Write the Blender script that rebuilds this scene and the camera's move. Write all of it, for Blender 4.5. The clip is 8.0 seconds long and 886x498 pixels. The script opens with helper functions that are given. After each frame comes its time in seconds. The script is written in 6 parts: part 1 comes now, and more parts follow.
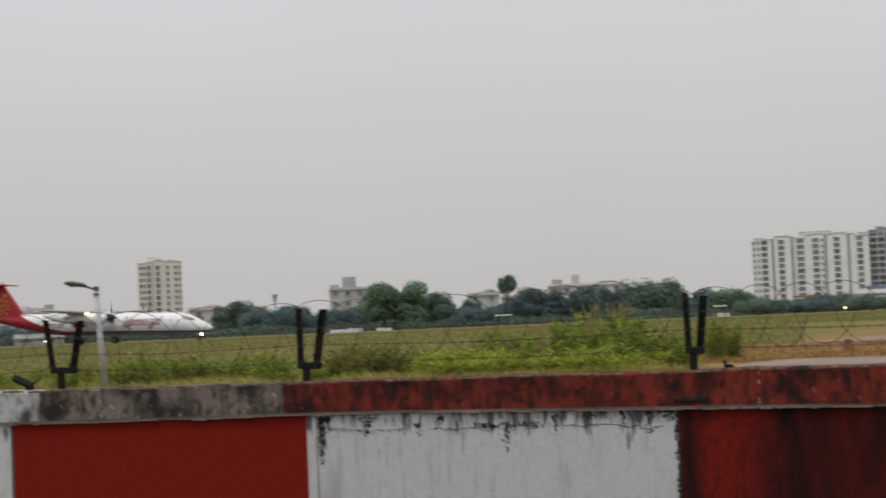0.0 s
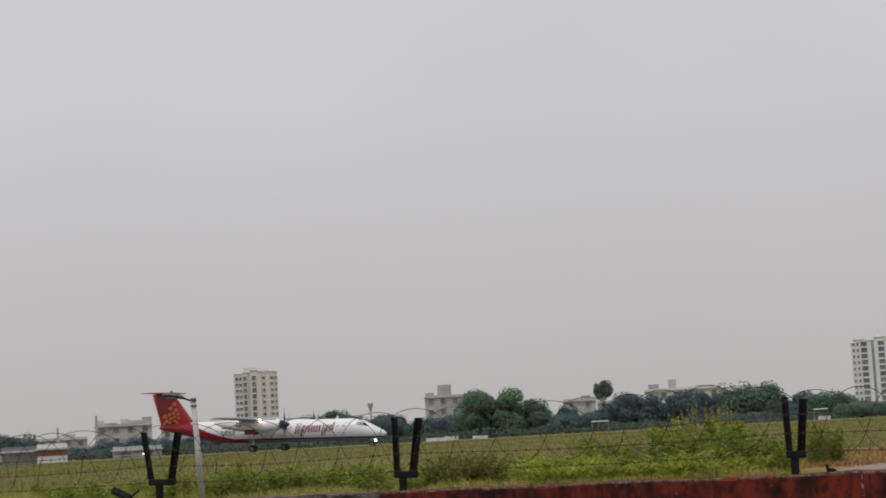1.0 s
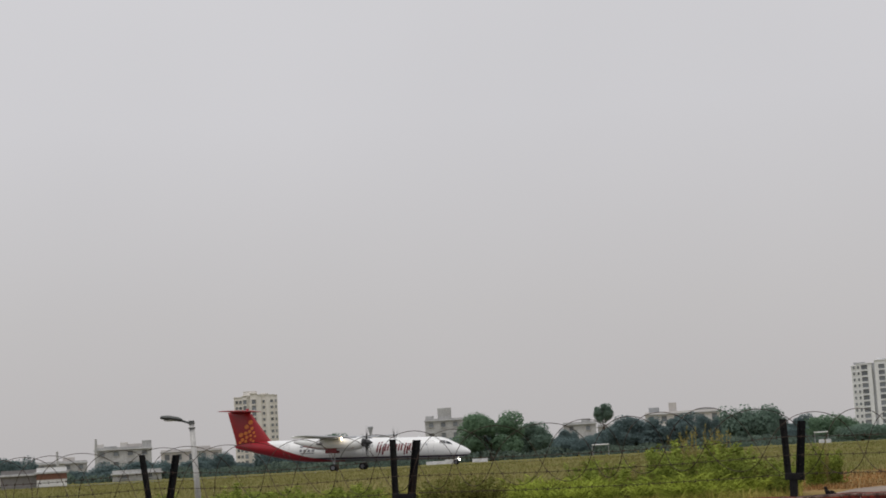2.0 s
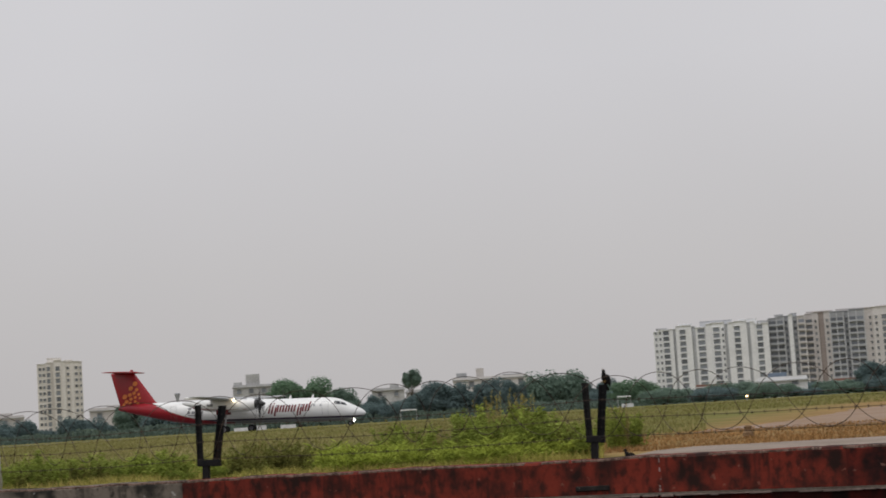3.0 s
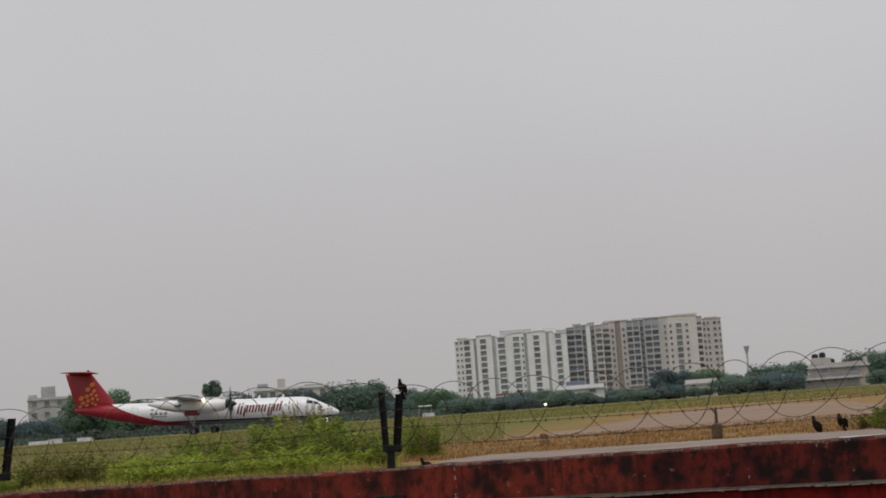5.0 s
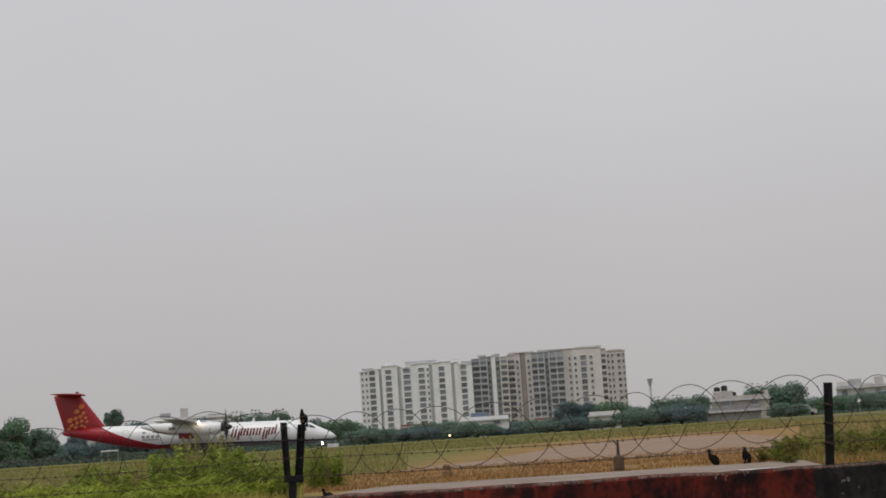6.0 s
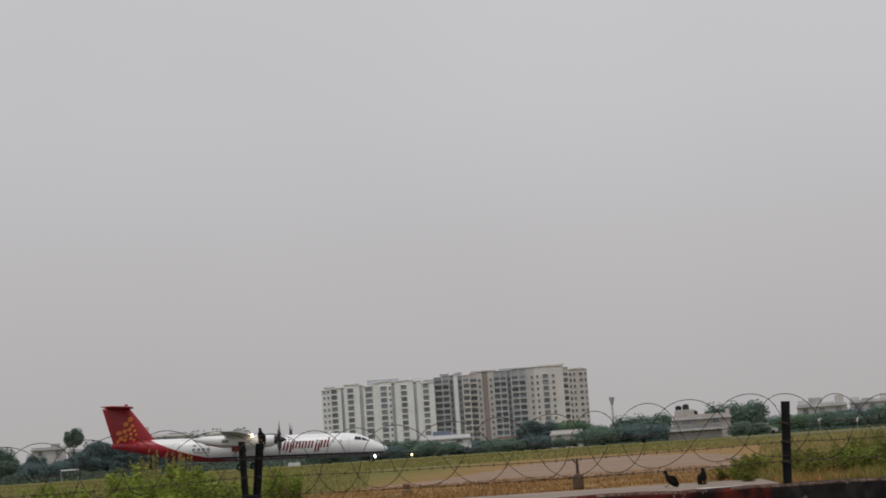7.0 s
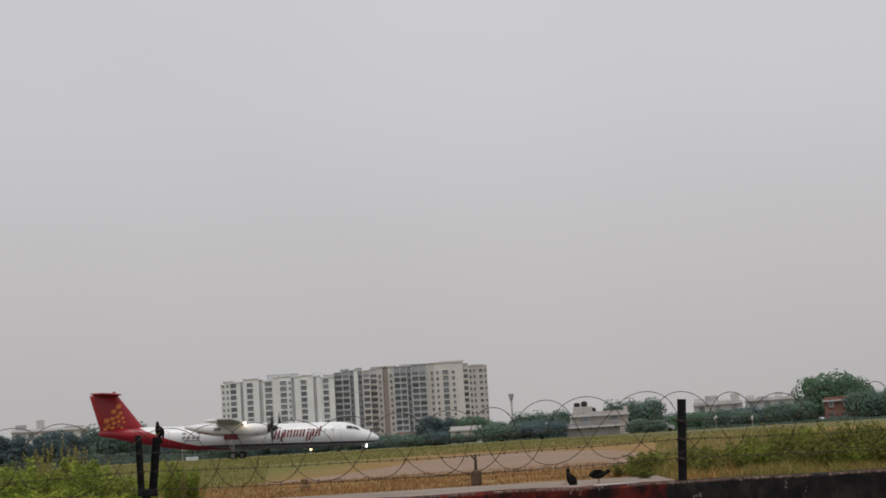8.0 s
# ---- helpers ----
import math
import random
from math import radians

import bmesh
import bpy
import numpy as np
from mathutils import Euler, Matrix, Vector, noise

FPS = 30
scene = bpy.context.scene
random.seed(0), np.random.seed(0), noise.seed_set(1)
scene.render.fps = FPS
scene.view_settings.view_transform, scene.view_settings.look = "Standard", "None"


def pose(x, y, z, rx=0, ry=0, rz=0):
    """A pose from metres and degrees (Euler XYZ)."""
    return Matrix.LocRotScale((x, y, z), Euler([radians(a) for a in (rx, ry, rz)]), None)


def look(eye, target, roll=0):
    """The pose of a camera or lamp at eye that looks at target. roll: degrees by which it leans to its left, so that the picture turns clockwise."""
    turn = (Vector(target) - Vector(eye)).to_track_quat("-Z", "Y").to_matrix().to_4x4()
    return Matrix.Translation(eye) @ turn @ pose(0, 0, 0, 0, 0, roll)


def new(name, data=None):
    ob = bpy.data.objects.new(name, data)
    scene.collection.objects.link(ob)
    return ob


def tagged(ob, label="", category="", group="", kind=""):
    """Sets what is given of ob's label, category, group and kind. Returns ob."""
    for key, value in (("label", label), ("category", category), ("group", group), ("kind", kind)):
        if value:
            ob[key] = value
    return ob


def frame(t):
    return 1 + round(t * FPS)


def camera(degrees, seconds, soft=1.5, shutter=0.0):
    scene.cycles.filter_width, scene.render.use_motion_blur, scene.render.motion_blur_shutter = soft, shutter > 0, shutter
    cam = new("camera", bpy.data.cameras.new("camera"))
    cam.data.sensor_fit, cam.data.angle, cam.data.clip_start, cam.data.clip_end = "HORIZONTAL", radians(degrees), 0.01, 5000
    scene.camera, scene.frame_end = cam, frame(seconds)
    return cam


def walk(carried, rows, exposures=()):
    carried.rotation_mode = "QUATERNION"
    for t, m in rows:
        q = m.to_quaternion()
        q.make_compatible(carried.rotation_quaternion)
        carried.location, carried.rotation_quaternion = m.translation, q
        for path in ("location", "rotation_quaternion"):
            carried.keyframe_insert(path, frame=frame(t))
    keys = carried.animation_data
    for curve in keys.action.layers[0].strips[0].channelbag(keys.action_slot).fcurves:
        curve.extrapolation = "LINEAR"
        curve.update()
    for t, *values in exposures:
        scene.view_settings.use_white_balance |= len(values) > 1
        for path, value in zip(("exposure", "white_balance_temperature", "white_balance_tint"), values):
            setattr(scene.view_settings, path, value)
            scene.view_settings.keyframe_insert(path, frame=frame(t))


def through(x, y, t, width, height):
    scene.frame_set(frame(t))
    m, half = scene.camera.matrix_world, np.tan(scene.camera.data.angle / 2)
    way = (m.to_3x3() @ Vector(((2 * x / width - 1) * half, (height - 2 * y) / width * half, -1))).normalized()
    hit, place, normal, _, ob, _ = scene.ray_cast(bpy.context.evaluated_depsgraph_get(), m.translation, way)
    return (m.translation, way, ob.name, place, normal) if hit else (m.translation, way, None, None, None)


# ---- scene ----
# ---- camera ----
cam = camera(29.3, 8.0, soft=1.72, shutter=0.35)
# seconds, eye x, y, z, pitch, roll, yaw
EYE_ROWS = [
    (0, 0.000, -0.000, 0.660, 2.551, 2.42, -0.000),
    (0.1, 0.000, -0.000, 0.660, 2.727, 2.55, 0.835),
    (0.2, 0.000, -0.000, 0.660, 2.899, 2.68, 1.375),
    (0.3, 0.000, -0.000, 0.660, 3.326, 2.81, 1.676),
    (0.4, 0.000, -0.000, 0.660, 4.433, 2.95, 1.826),
    (0.5, 0.000, -0.000, 0.660, 4.995, 3.08, 2.002),
    (0.6, 0.000, -0.000, 0.660, 5.499, 3.09, 2.175),
    (0.7, 0.000, -0.000, 0.660, 5.862, 3.11, 2.409),
    (0.8, 0.000, -0.000, 0.660, 6.076, 3.13, 2.699),
    (0.9, 0.000, -0.000, 0.660, 6.214, 3.15, 2.989),
    (1, 0.000, -0.000, 0.660, 6.323, 3.16, 3.237),
    (1.2, 0.000, -0.000, 0.660, 6.400, 3.33, 3.536),
    (2.3, 0.028, -0.004, 0.643, 7.228, 2.97, 2.750),
    (2.4, 0.030, -0.004, 0.642, 7.173, 3.08, 1.642),
    (2.5, 0.033, -0.005, 0.640, 7.108, 3.18, 0.617),
    (2.6, 0.035, -0.005, 0.639, 7.034, 3.25, -0.132),
    (2.7, 0.037, -0.005, 0.638, 6.699, 3.33, -0.774),
    (2.8, 0.039, -0.006, 0.637, 5.966, 3.40, -1.658),
    (2.9, 0.041, -0.006, 0.636, 5.640, 3.47, -2.703),
    (3, 0.044, -0.006, 0.635, 5.587, 3.54, -3.194),
    (3.2, 0.048, -0.007, 0.633, 5.503, 3.61, -3.844),
    (3.5, 0.054, -0.008, 0.630, 5.381, 3.72, -5.025),
    (3.7, 0.062, -0.009, 0.630, 5.329, 3.75, -6.000),
    (4, 0.072, -0.010, 0.629, 5.287, 3.79, -7.523),
    (4.2, 0.079, -0.011, 0.629, 5.343, 4.15, -8.149),
    (5.3, 0.098, -0.014, 0.628, 5.732, 3.74, -10.664),
    (5.5, 0.102, -0.014, 0.628, 5.957, 3.61, -11.390),
    (5.6, 0.104, -0.015, 0.628, 5.893, 3.64, -11.870),
    (5.8, 0.109, -0.015, 0.627, 6.033, 3.71, -12.649),
    (5.9, 0.111, -0.016, 0.627, 6.203, 3.74, -12.934),
    (6, 0.113, -0.016, 0.627, 6.298, 3.77, -13.090),
    (6.1, 0.115, -0.016, 0.627, 6.389, 3.78, -13.274),
    (6.2, 0.117, -0.017, 0.627, 6.474, 3.79, -13.426),
    (6.3, 0.119, -0.017, 0.627, 6.544, 3.79, -13.502),
    (6.4, 0.122, -0.017, 0.627, 6.616, 3.80, -13.558),
    (6.5, 0.124, -0.018, 0.627, 6.697, 3.81, -13.593),
    (6.7, 0.133, -0.019, 0.626, 6.791, 3.81, -13.785),
    (6.8, 0.137, -0.019, 0.626, 6.819, 3.81, -13.937),
    (7, 0.147, -0.021, 0.626, 6.841, 3.81, -14.362),
    (7.1, 0.147, -0.021, 0.626, 6.862, 3.83, -14.734),
    (7.2, 0.148, -0.021, 0.626, 6.865, 3.85, -15.245),
    (7.3, 0.149, -0.021, 0.626, 6.853, 3.87, -15.698),
    (7.4, 0.150, -0.021, 0.626, 6.840, 3.89, -16.170),
    (7.5, 0.150, -0.021, 0.626, 6.806, 3.91, -16.695),
    (7.6, 0.151, -0.021, 0.625, 6.704, 3.82, -17.248),
    (7.7, 0.152, -0.022, 0.625, 6.661, 3.73, -17.515),
    (7.8, 0.153, -0.022, 0.625, 6.607, 3.64, -17.669),
    (8, 0.154, -0.022, 0.625, 6.479, 3.45, -17.749),
]
walk(cam, [(t, pose(x, y, z, 90 + p, r, w)) for t, x, y, z, p, r, w in EYE_ROWS],
     exposures=[(0, 0.12), (0.5, 0.0), (1, -0.02), (2.5, 0.04), (3.5, 0.03), (4, 0.04), (4.2, 0.0), (5.5, -0.13), (6.0, -0.07), (6.5, -0.09), (7, -0.16), (7.5, -0.14), (8, -0.05)])

# ---- world and light: a bright overcast, hazy afternoon ----
world = bpy.data.worlds.new("overcast_sky")
scene.world = world
world.use_nodes = True
wn, wl = world.node_tree.nodes, world.node_tree.links
wn.clear()
w_out = wn.new("ShaderNodeOutputWorld")
w_bg = wn.new("ShaderNodeBackground")
w_sky = wn.new("ShaderNodeTexSky")
w_sky.sky_type = "NISHITA"
w_sky.sun_disc = False
w_sky.sun_elevation = radians(68)
w_sky.sun_rotation = radians(215)
w_sky.air_density, w_sky.dust_density = 1.0, 4.0
w_skys = wn.new("ShaderNodeVectorMath")
w_skys.operation = "SCALE"
w_skys.inputs["Scale"].default_value = 0.06
w_co = wn.new("ShaderNodeTexCoord")
w_sep = wn.new("ShaderNodeSeparateXYZ")
w_ramp = wn.new("ShaderNodeValToRGB")
w_ramp.color_ramp.elements[0].position = 0.0
w_ramp.color_ramp.elements[0].color = (0.505, 0.485, 0.487, 1)
w_ramp.color_ramp.elements[1].position = 1.0
w_ramp.color_ramp.elements[1].color = (0.78, 0.79, 0.82, 1)
for at_, col_ in ((0.09, (0.56, 0.543, 0.547, 1)), (0.20, (0.635, 0.625, 0.645, 1))):
    e_ = w_ramp.color_ramp.elements.new(at_)
    e_.color = col_
w_noise = wn.new("ShaderNodeTexNoise")
w_noise.inputs["Scale"].default_value = 2.2
w_noise.inputs["Detail"].default_value = 3
w_mr = wn.new("ShaderNodeMapRange")
w_mr.inputs["From Min"].default_value, w_mr.inputs["From Max"].default_value = 0.25, 0.75
w_mr.inputs["To Min"].default_value, w_mr.inputs["To Max"].default_value = 0.95, 1.04
w_sc = wn.new("ShaderNodeVectorMath")
w_sc.operation = "SCALE"
w_mix = wn.new("ShaderNodeMixRGB")
w_mix.inputs[0].default_value = 0.06
wl.new(w_co.outputs["Generated"], w_sep.inputs[0])
wl.new(w_sep.outputs["Z"], w_ramp.inputs[0])
wl.new(w_co.outputs["Generated"], w_noise.inputs["Vector"])
wl.new(w_noise.outputs["Fac"], w_mr.inputs["Value"])
wl.new(w_ramp.outputs[0], w_sc.inputs[0])
wl.new(w_mr.outputs[0], w_sc.inputs["Scale"])
wl.new(w_sky.outputs[0], w_skys.inputs[0])
wl.new(w_sc.outputs[0], w_mix.inputs[1])
wl.new(w_skys.outputs[0], w_mix.inputs[2])
wl.new(w_mix.outputs[0], w_bg.inputs["Color"])
w_bg.inputs["Strength"].default_value = 1.0
wl.new(w_bg.outputs[0], w_out.inputs[0])

sun_data = bpy.data.lights.new("sun", "SUN")
sun_data.energy, sun_data.angle, sun_data.color = 1.25, radians(25), (1.0, 0.97, 0.93)
sun = new("sun", sun_data)
sun.matrix_world = look((-18, -26, 80), (0, 0, 0))


# ---- material helpers ----
def material(name, color, rough=0.8, metal=0.0, spread=0.25, scale=3.0, second=None, fine=30.0, bump=0.15, island=False, each=False, coords="Object", stretch=(1, 1, 1)):
    """A surface with grain at two scales; second is the tone it varies towards."""
    m = bpy.data.materials.new(name)
    m.use_nodes = True
    n, l = m.node_tree.nodes, m.node_tree.links
    b = n["Principled BSDF"]
    b.inputs["Roughness"].default_value, b.inputs["Metallic"].default_value = rough, metal
    if rough > 0.7:
        b.inputs["Specular IOR Level"].default_value = 0.15
    co = n.new("ShaderNodeTexCoord")
    mp = n.new("ShaderNodeMapping")
    mp.inputs["Scale"].default_value = stretch
    l.new(co.outputs[coords], mp.inputs["Vector"])
    big, small = n.new("ShaderNodeTexNoise"), n.new("ShaderNodeTexNoise")
    big.inputs["Scale"].default_value, big.inputs["Detail"].default_value = scale, 5
    small.inputs["Scale"].default_value, small.inputs["Detail"].default_value = fine, 4
    l.new(mp.outputs[0], big.inputs["Vector"])
    l.new(mp.outputs[0], small.inputs["Vector"])
    mr = n.new("ShaderNodeMapRange")
    mr.inputs["From Min"].default_value, mr.inputs["From Max"].default_value = 0.3, 0.7
    l.new(big.outputs["Fac"], mr.inputs["Value"])
    mix = n.new("ShaderNodeMixRGB")
    second = second or tuple(c * (1 - spread) for c in color)
    mix.inputs[1].default_value, mix.inputs[2].default_value = (*color, 1), (*second, 1)
    l.new(mr.outputs[0], mix.inputs[0])
    val = n.new("ShaderNodeMapRange")
    val.inputs["From Min"].default_value, val.inputs["From Max"].default_value = 0.25, 0.75
    val.inputs["To Min"].default_value, val.inputs["To Max"].default_value = 1 - spread * 0.7, 1 + spread * 0.7
    l.new(small.outputs["Fac"], val.inputs["Value"])
    sc = n.new("ShaderNodeVectorMath")
    sc.operation = "SCALE"
    l.new(mix.outputs[0], sc.inputs[0])
    l.new(val.outputs[0], sc.inputs["Scale"])
    last = sc.outputs[0]
    if island or each:
        src = n.new("ShaderNodeNewGeometry") if island else n.new("ShaderNodeObjectInfo")
        ir = n.new("ShaderNodeMapRange")
        ir.inputs["To Min"].default_value, ir.inputs["To Max"].default_value = 1 - 1.2 * spread, 1 + 1.2 * spread
        l.new(src.outputs["Random Per Island" if island else "Random"], ir.inputs["Value"])
        s2 = n.new("ShaderNodeVectorMath")
        s2.operation = "SCALE"
        l.new(last, s2.inputs[0])
        l.new(ir.outputs[0], s2.inputs["Scale"])
        last = s2.outputs[0]
    l.new(last, b.inputs["Base Color"])
    if bump:
        bp = n.new("ShaderNodeBump")
        bp.inputs["Strength"].default_value, bp.inputs["Distance"].default_value = bump, 0.02
        l.new(small.outputs["Fac"], bp.inputs["Height"])
        l.new(bp.outputs[0], b.inputs["Normal"])
    return m


def glow(name, color, strength):
    m = bpy.data.materials.new(name)
    m.use_nodes = True
    b = m.node_tree.nodes["Principled BSDF"]
    b.inputs["Base Color"].default_value = (*color, 1)
    b.inputs["Emission Color"].default_value = (*color, 1)
    b.inputs["Emission Strength"].default_value = strength
    return m


def mask_node(n, l, socket, low, high):
    mr = n.new("ShaderNodeMapRange")
    mr.inputs["From Min"].default_value, mr.inputs["From Max"].default_value = low, high
    l.new(socket, mr.inputs["Value"])
    return mr.outputs[0]


def math_node(n, l, op, a, b=None):
    m = n.new("ShaderNodeMath")
    m.operation = op
    for k, v in enumerate((a, b)):
        if v is None:
            continue
        if isinstance(v, (int, float)):
            m.inputs[k].default_value = v
        else:
            l.new(v, m.inputs[k])
    return m.outputs[0]


def mix_node(n, l, fac, a, b):
    m = n.new("ShaderNodeMixRGB")
    for k, v in enumerate((fac, a, b)):
        if isinstance(v, tuple):
            m.inputs[k].default_value = (*v, 1)
        elif isinstance(v, (int, float)):
            m.inputs[k].default_value = v
        else:
            l.new(v, m.inputs[k])
    return m.outputs[0]


def noise_node(n, l, vector, scale, detail=5, stretch=(1, 1, 1)):
    mp = n.new("ShaderNodeMapping")
    mp.inputs["Scale"].default_value = stretch
    l.new(vector, mp.inputs["Vector"])
    t = n.new("ShaderNodeTexNoise")
    t.inputs["Scale"].default_value, t.inputs["Detail"].default_value = scale, detail
    l.new(mp.outputs[0], t.inputs["Vector"])
    return t.outputs["Fac"]


# ---- mesh helpers ----
def part(name, bm, mat, parent=None, label="", smooth=False):
    """Links a bmesh as one mesh object, under a thing or a part."""
    me = bpy.data.meshes.new(name)
    bm.to_mesh(me)
    bm.free()
    for m in mat if isinstance(mat, (list, tuple)) else [mat]:
        me.materials.append(m)
    if smooth:
        for p in me.polygons:
            p.use_smooth = True
    ob = new(name, me)
    if parent:
        ob.parent = parent
    if label:
        ob["label"] = label
    return ob


def thing(name, m, label, category, group="", kind=""):
    ob = new(name)
    ob.matrix_basis = m
    return tagged(ob, label, category, group, kind)


def box(bm, x0, x1, y0, y1, z0, z1, bevel=0.0, index=0):
    r = bmesh.ops.create_cube(bm, size=1.0, matrix=Matrix.Translation(((x0 + x1) / 2, (y0 + y1) / 2, (z0 + z1) / 2)) @ Matrix.Diagonal((x1 - x0, y1 - y0, z1 - z0, 1)))
    faces = {f for v in r["verts"] for f in v.link_faces}
    for f in faces:
        f.material_index = index
    if bevel:
        bmesh.ops.bevel(bm, geom=list({e for f in faces for e in f.edges}), offset=bevel, segments=1, affect="EDGES")
    return bm


def rod(bm, a, b, r0, r1=None, sides=8):
    a, b = Vector(a), Vector(b)
    d = b - a
    m = Matrix.Translation((a + b) / 2) @ d.to_track_quat("Z", "Y").to_matrix().to_4x4()
    bmesh.ops.create_cone(bm, cap_ends=True, segments=sides, radius1=r0, radius2=r0 if r1 is None else r1, depth=d.length, matrix=m)
    return bm


def ball(bm, c, rx, ry, rz, u=12, v=8):
    bmesh.ops.create_uvsphere(bm, u_segments=u, v_segments=v, radius=1.0, matrix=Matrix.Translation(c) @ Matrix.Diagonal((rx, ry, rz, 1)))
    return bm


def tube_along(bm, pts, r, sides=5):
    """A wire swept along points."""
    rings = []
    for i, p in enumerate(pts):
        d = (pts[min(i + 1, len(pts) - 1)] - pts[max(i - 1, 0)]).normalized()
        q = d.to_track_quat("Z", "Y")
        rings.append([bm.verts.new(p + q @ Vector((r * math.cos(2 * math.pi * k / sides), r * math.sin(2 * math.pi * k / sides), 0))) for k in range(sides)])
    for a, b in zip(rings, rings[1:]):
        for k in range(sides):
            bm.faces.new((a[k], a[(k + 1) % sides], b[(k + 1) % sides], b[k]))
    return bm


def loft(bm, rings, index=0, caps=True):
    """Skins closed rings of points."""
    vr = [[bm.verts.new(p) for p in ring] for ring in rings]
    k = len(vr[0])
    for a, b in zip(vr, vr[1:]):
        for i in range(k):
            f = bm.faces.new((a[i], a[(i + 1) % k], b[(i + 1) % k], b[i]))
            f.material_index = index
    if caps:
        bm.faces.new(list(reversed(vr[0]))).material_index = index
        bm.faces.new(vr[-1]).material_index = index
    return bm


def bearing(az, d, z=0.0):
    """The pose at a bearing and distance from the viewpoint, facing it: local x runs to the right, y away."""
    a = radians(az)
    return pose(d * math.sin(a), d * math.cos(a), z, 0, 0, -az)


def rise(el, d):
    """The height seen at an elevation over a distance."""
    return 0.65 + d * math.tan(radians(el))


# ---- materials ----
def field_material():
    """Airfield turf: green and straw tones in drifts, bare earth showing near the slab."""
    m = bpy.data.materials.new("field_turf")
    m.use_nodes = True
    n, l = m.node_tree.nodes, m.node_tree.links
    b = n["Principled BSDF"]
    b.inputs["Roughness"].default_value = 1.0
    b.inputs["Specular IOR Level"].default_value = 0.05
    co = n.new("ShaderNodeTexCoord").outputs["Object"]
    big = noise_node(n, l, co, 0.05, 4)
    mid = noise_node(n, l, co, 0.35, 6)
    fine = noise_node(n, l, co, 9.0, 5)
    c = mix_node(n, l, mask_node(n, l, big, 0.35, 0.65), (0.134, 0.142, 0.041), (0.190, 0.164, 0.065))
    c = mix_node(n, l, math_node(n, l, "MULTIPLY", mask_node(n, l, mid, 0.5, 0.75), 0.6), c, (0.29, 0.205, 0.075))
    # dry strip behind the slab and on towards the dirt track
    sep = n.new("ShaderNodeSeparateXYZ")
    l.new(co, sep.inputs[0])
    edge = math_node(n, l, "ADD", sep.outputs["Y"], math_node(n, l, "MULTIPLY", mid, 10.0))
    side = math_node(n, l, "ADD", sep.outputs["X"], math_node(n, l, "MULTIPLY", mid, 6.0))
    far = math_node(n, l, "SUBTRACT", 1.0, mask_node(n, l, edge, 75.0, 150.0))
    dry = math_node(n, l, "MULTIPLY", far, mask_node(n, l, side, -4.5, -0.5))
    c = mix_node(n, l, math_node(n, l, "MULTIPLY", dry, 0.85), c, (0.28, 0.172, 0.078))
    val = n.new("ShaderNodeMapRange")
    val.inputs["To Min"].default_value, val.inputs["To Max"].default_value = 0.25, 1.75
    l.new(math_node(n, l, "ADD", math_node(n, l, "MULTIPLY", fine, 0.45), math_node(n, l, "MULTIPLY", noise_node(n, l, co, 0.9, 6), 0.55)), val.inputs["Value"])
    sc = n.new("ShaderNodeVectorMath")
    sc.operation = "SCALE"
    l.new(c, sc.inputs[0])
    l.new(val.outputs[0], sc.inputs["Scale"])
    l.new(sc.outputs[0], b.inputs["Base Color"])
    bp = n.new("ShaderNodeBump")
    bp.inputs["Strength"].default_value, bp.inputs["Distance"].default_value = 0.8, 0.08
    l.new(fine, bp.inputs["Height"])
    l.new(bp.outputs[0], b.inputs["Normal"])
    return m


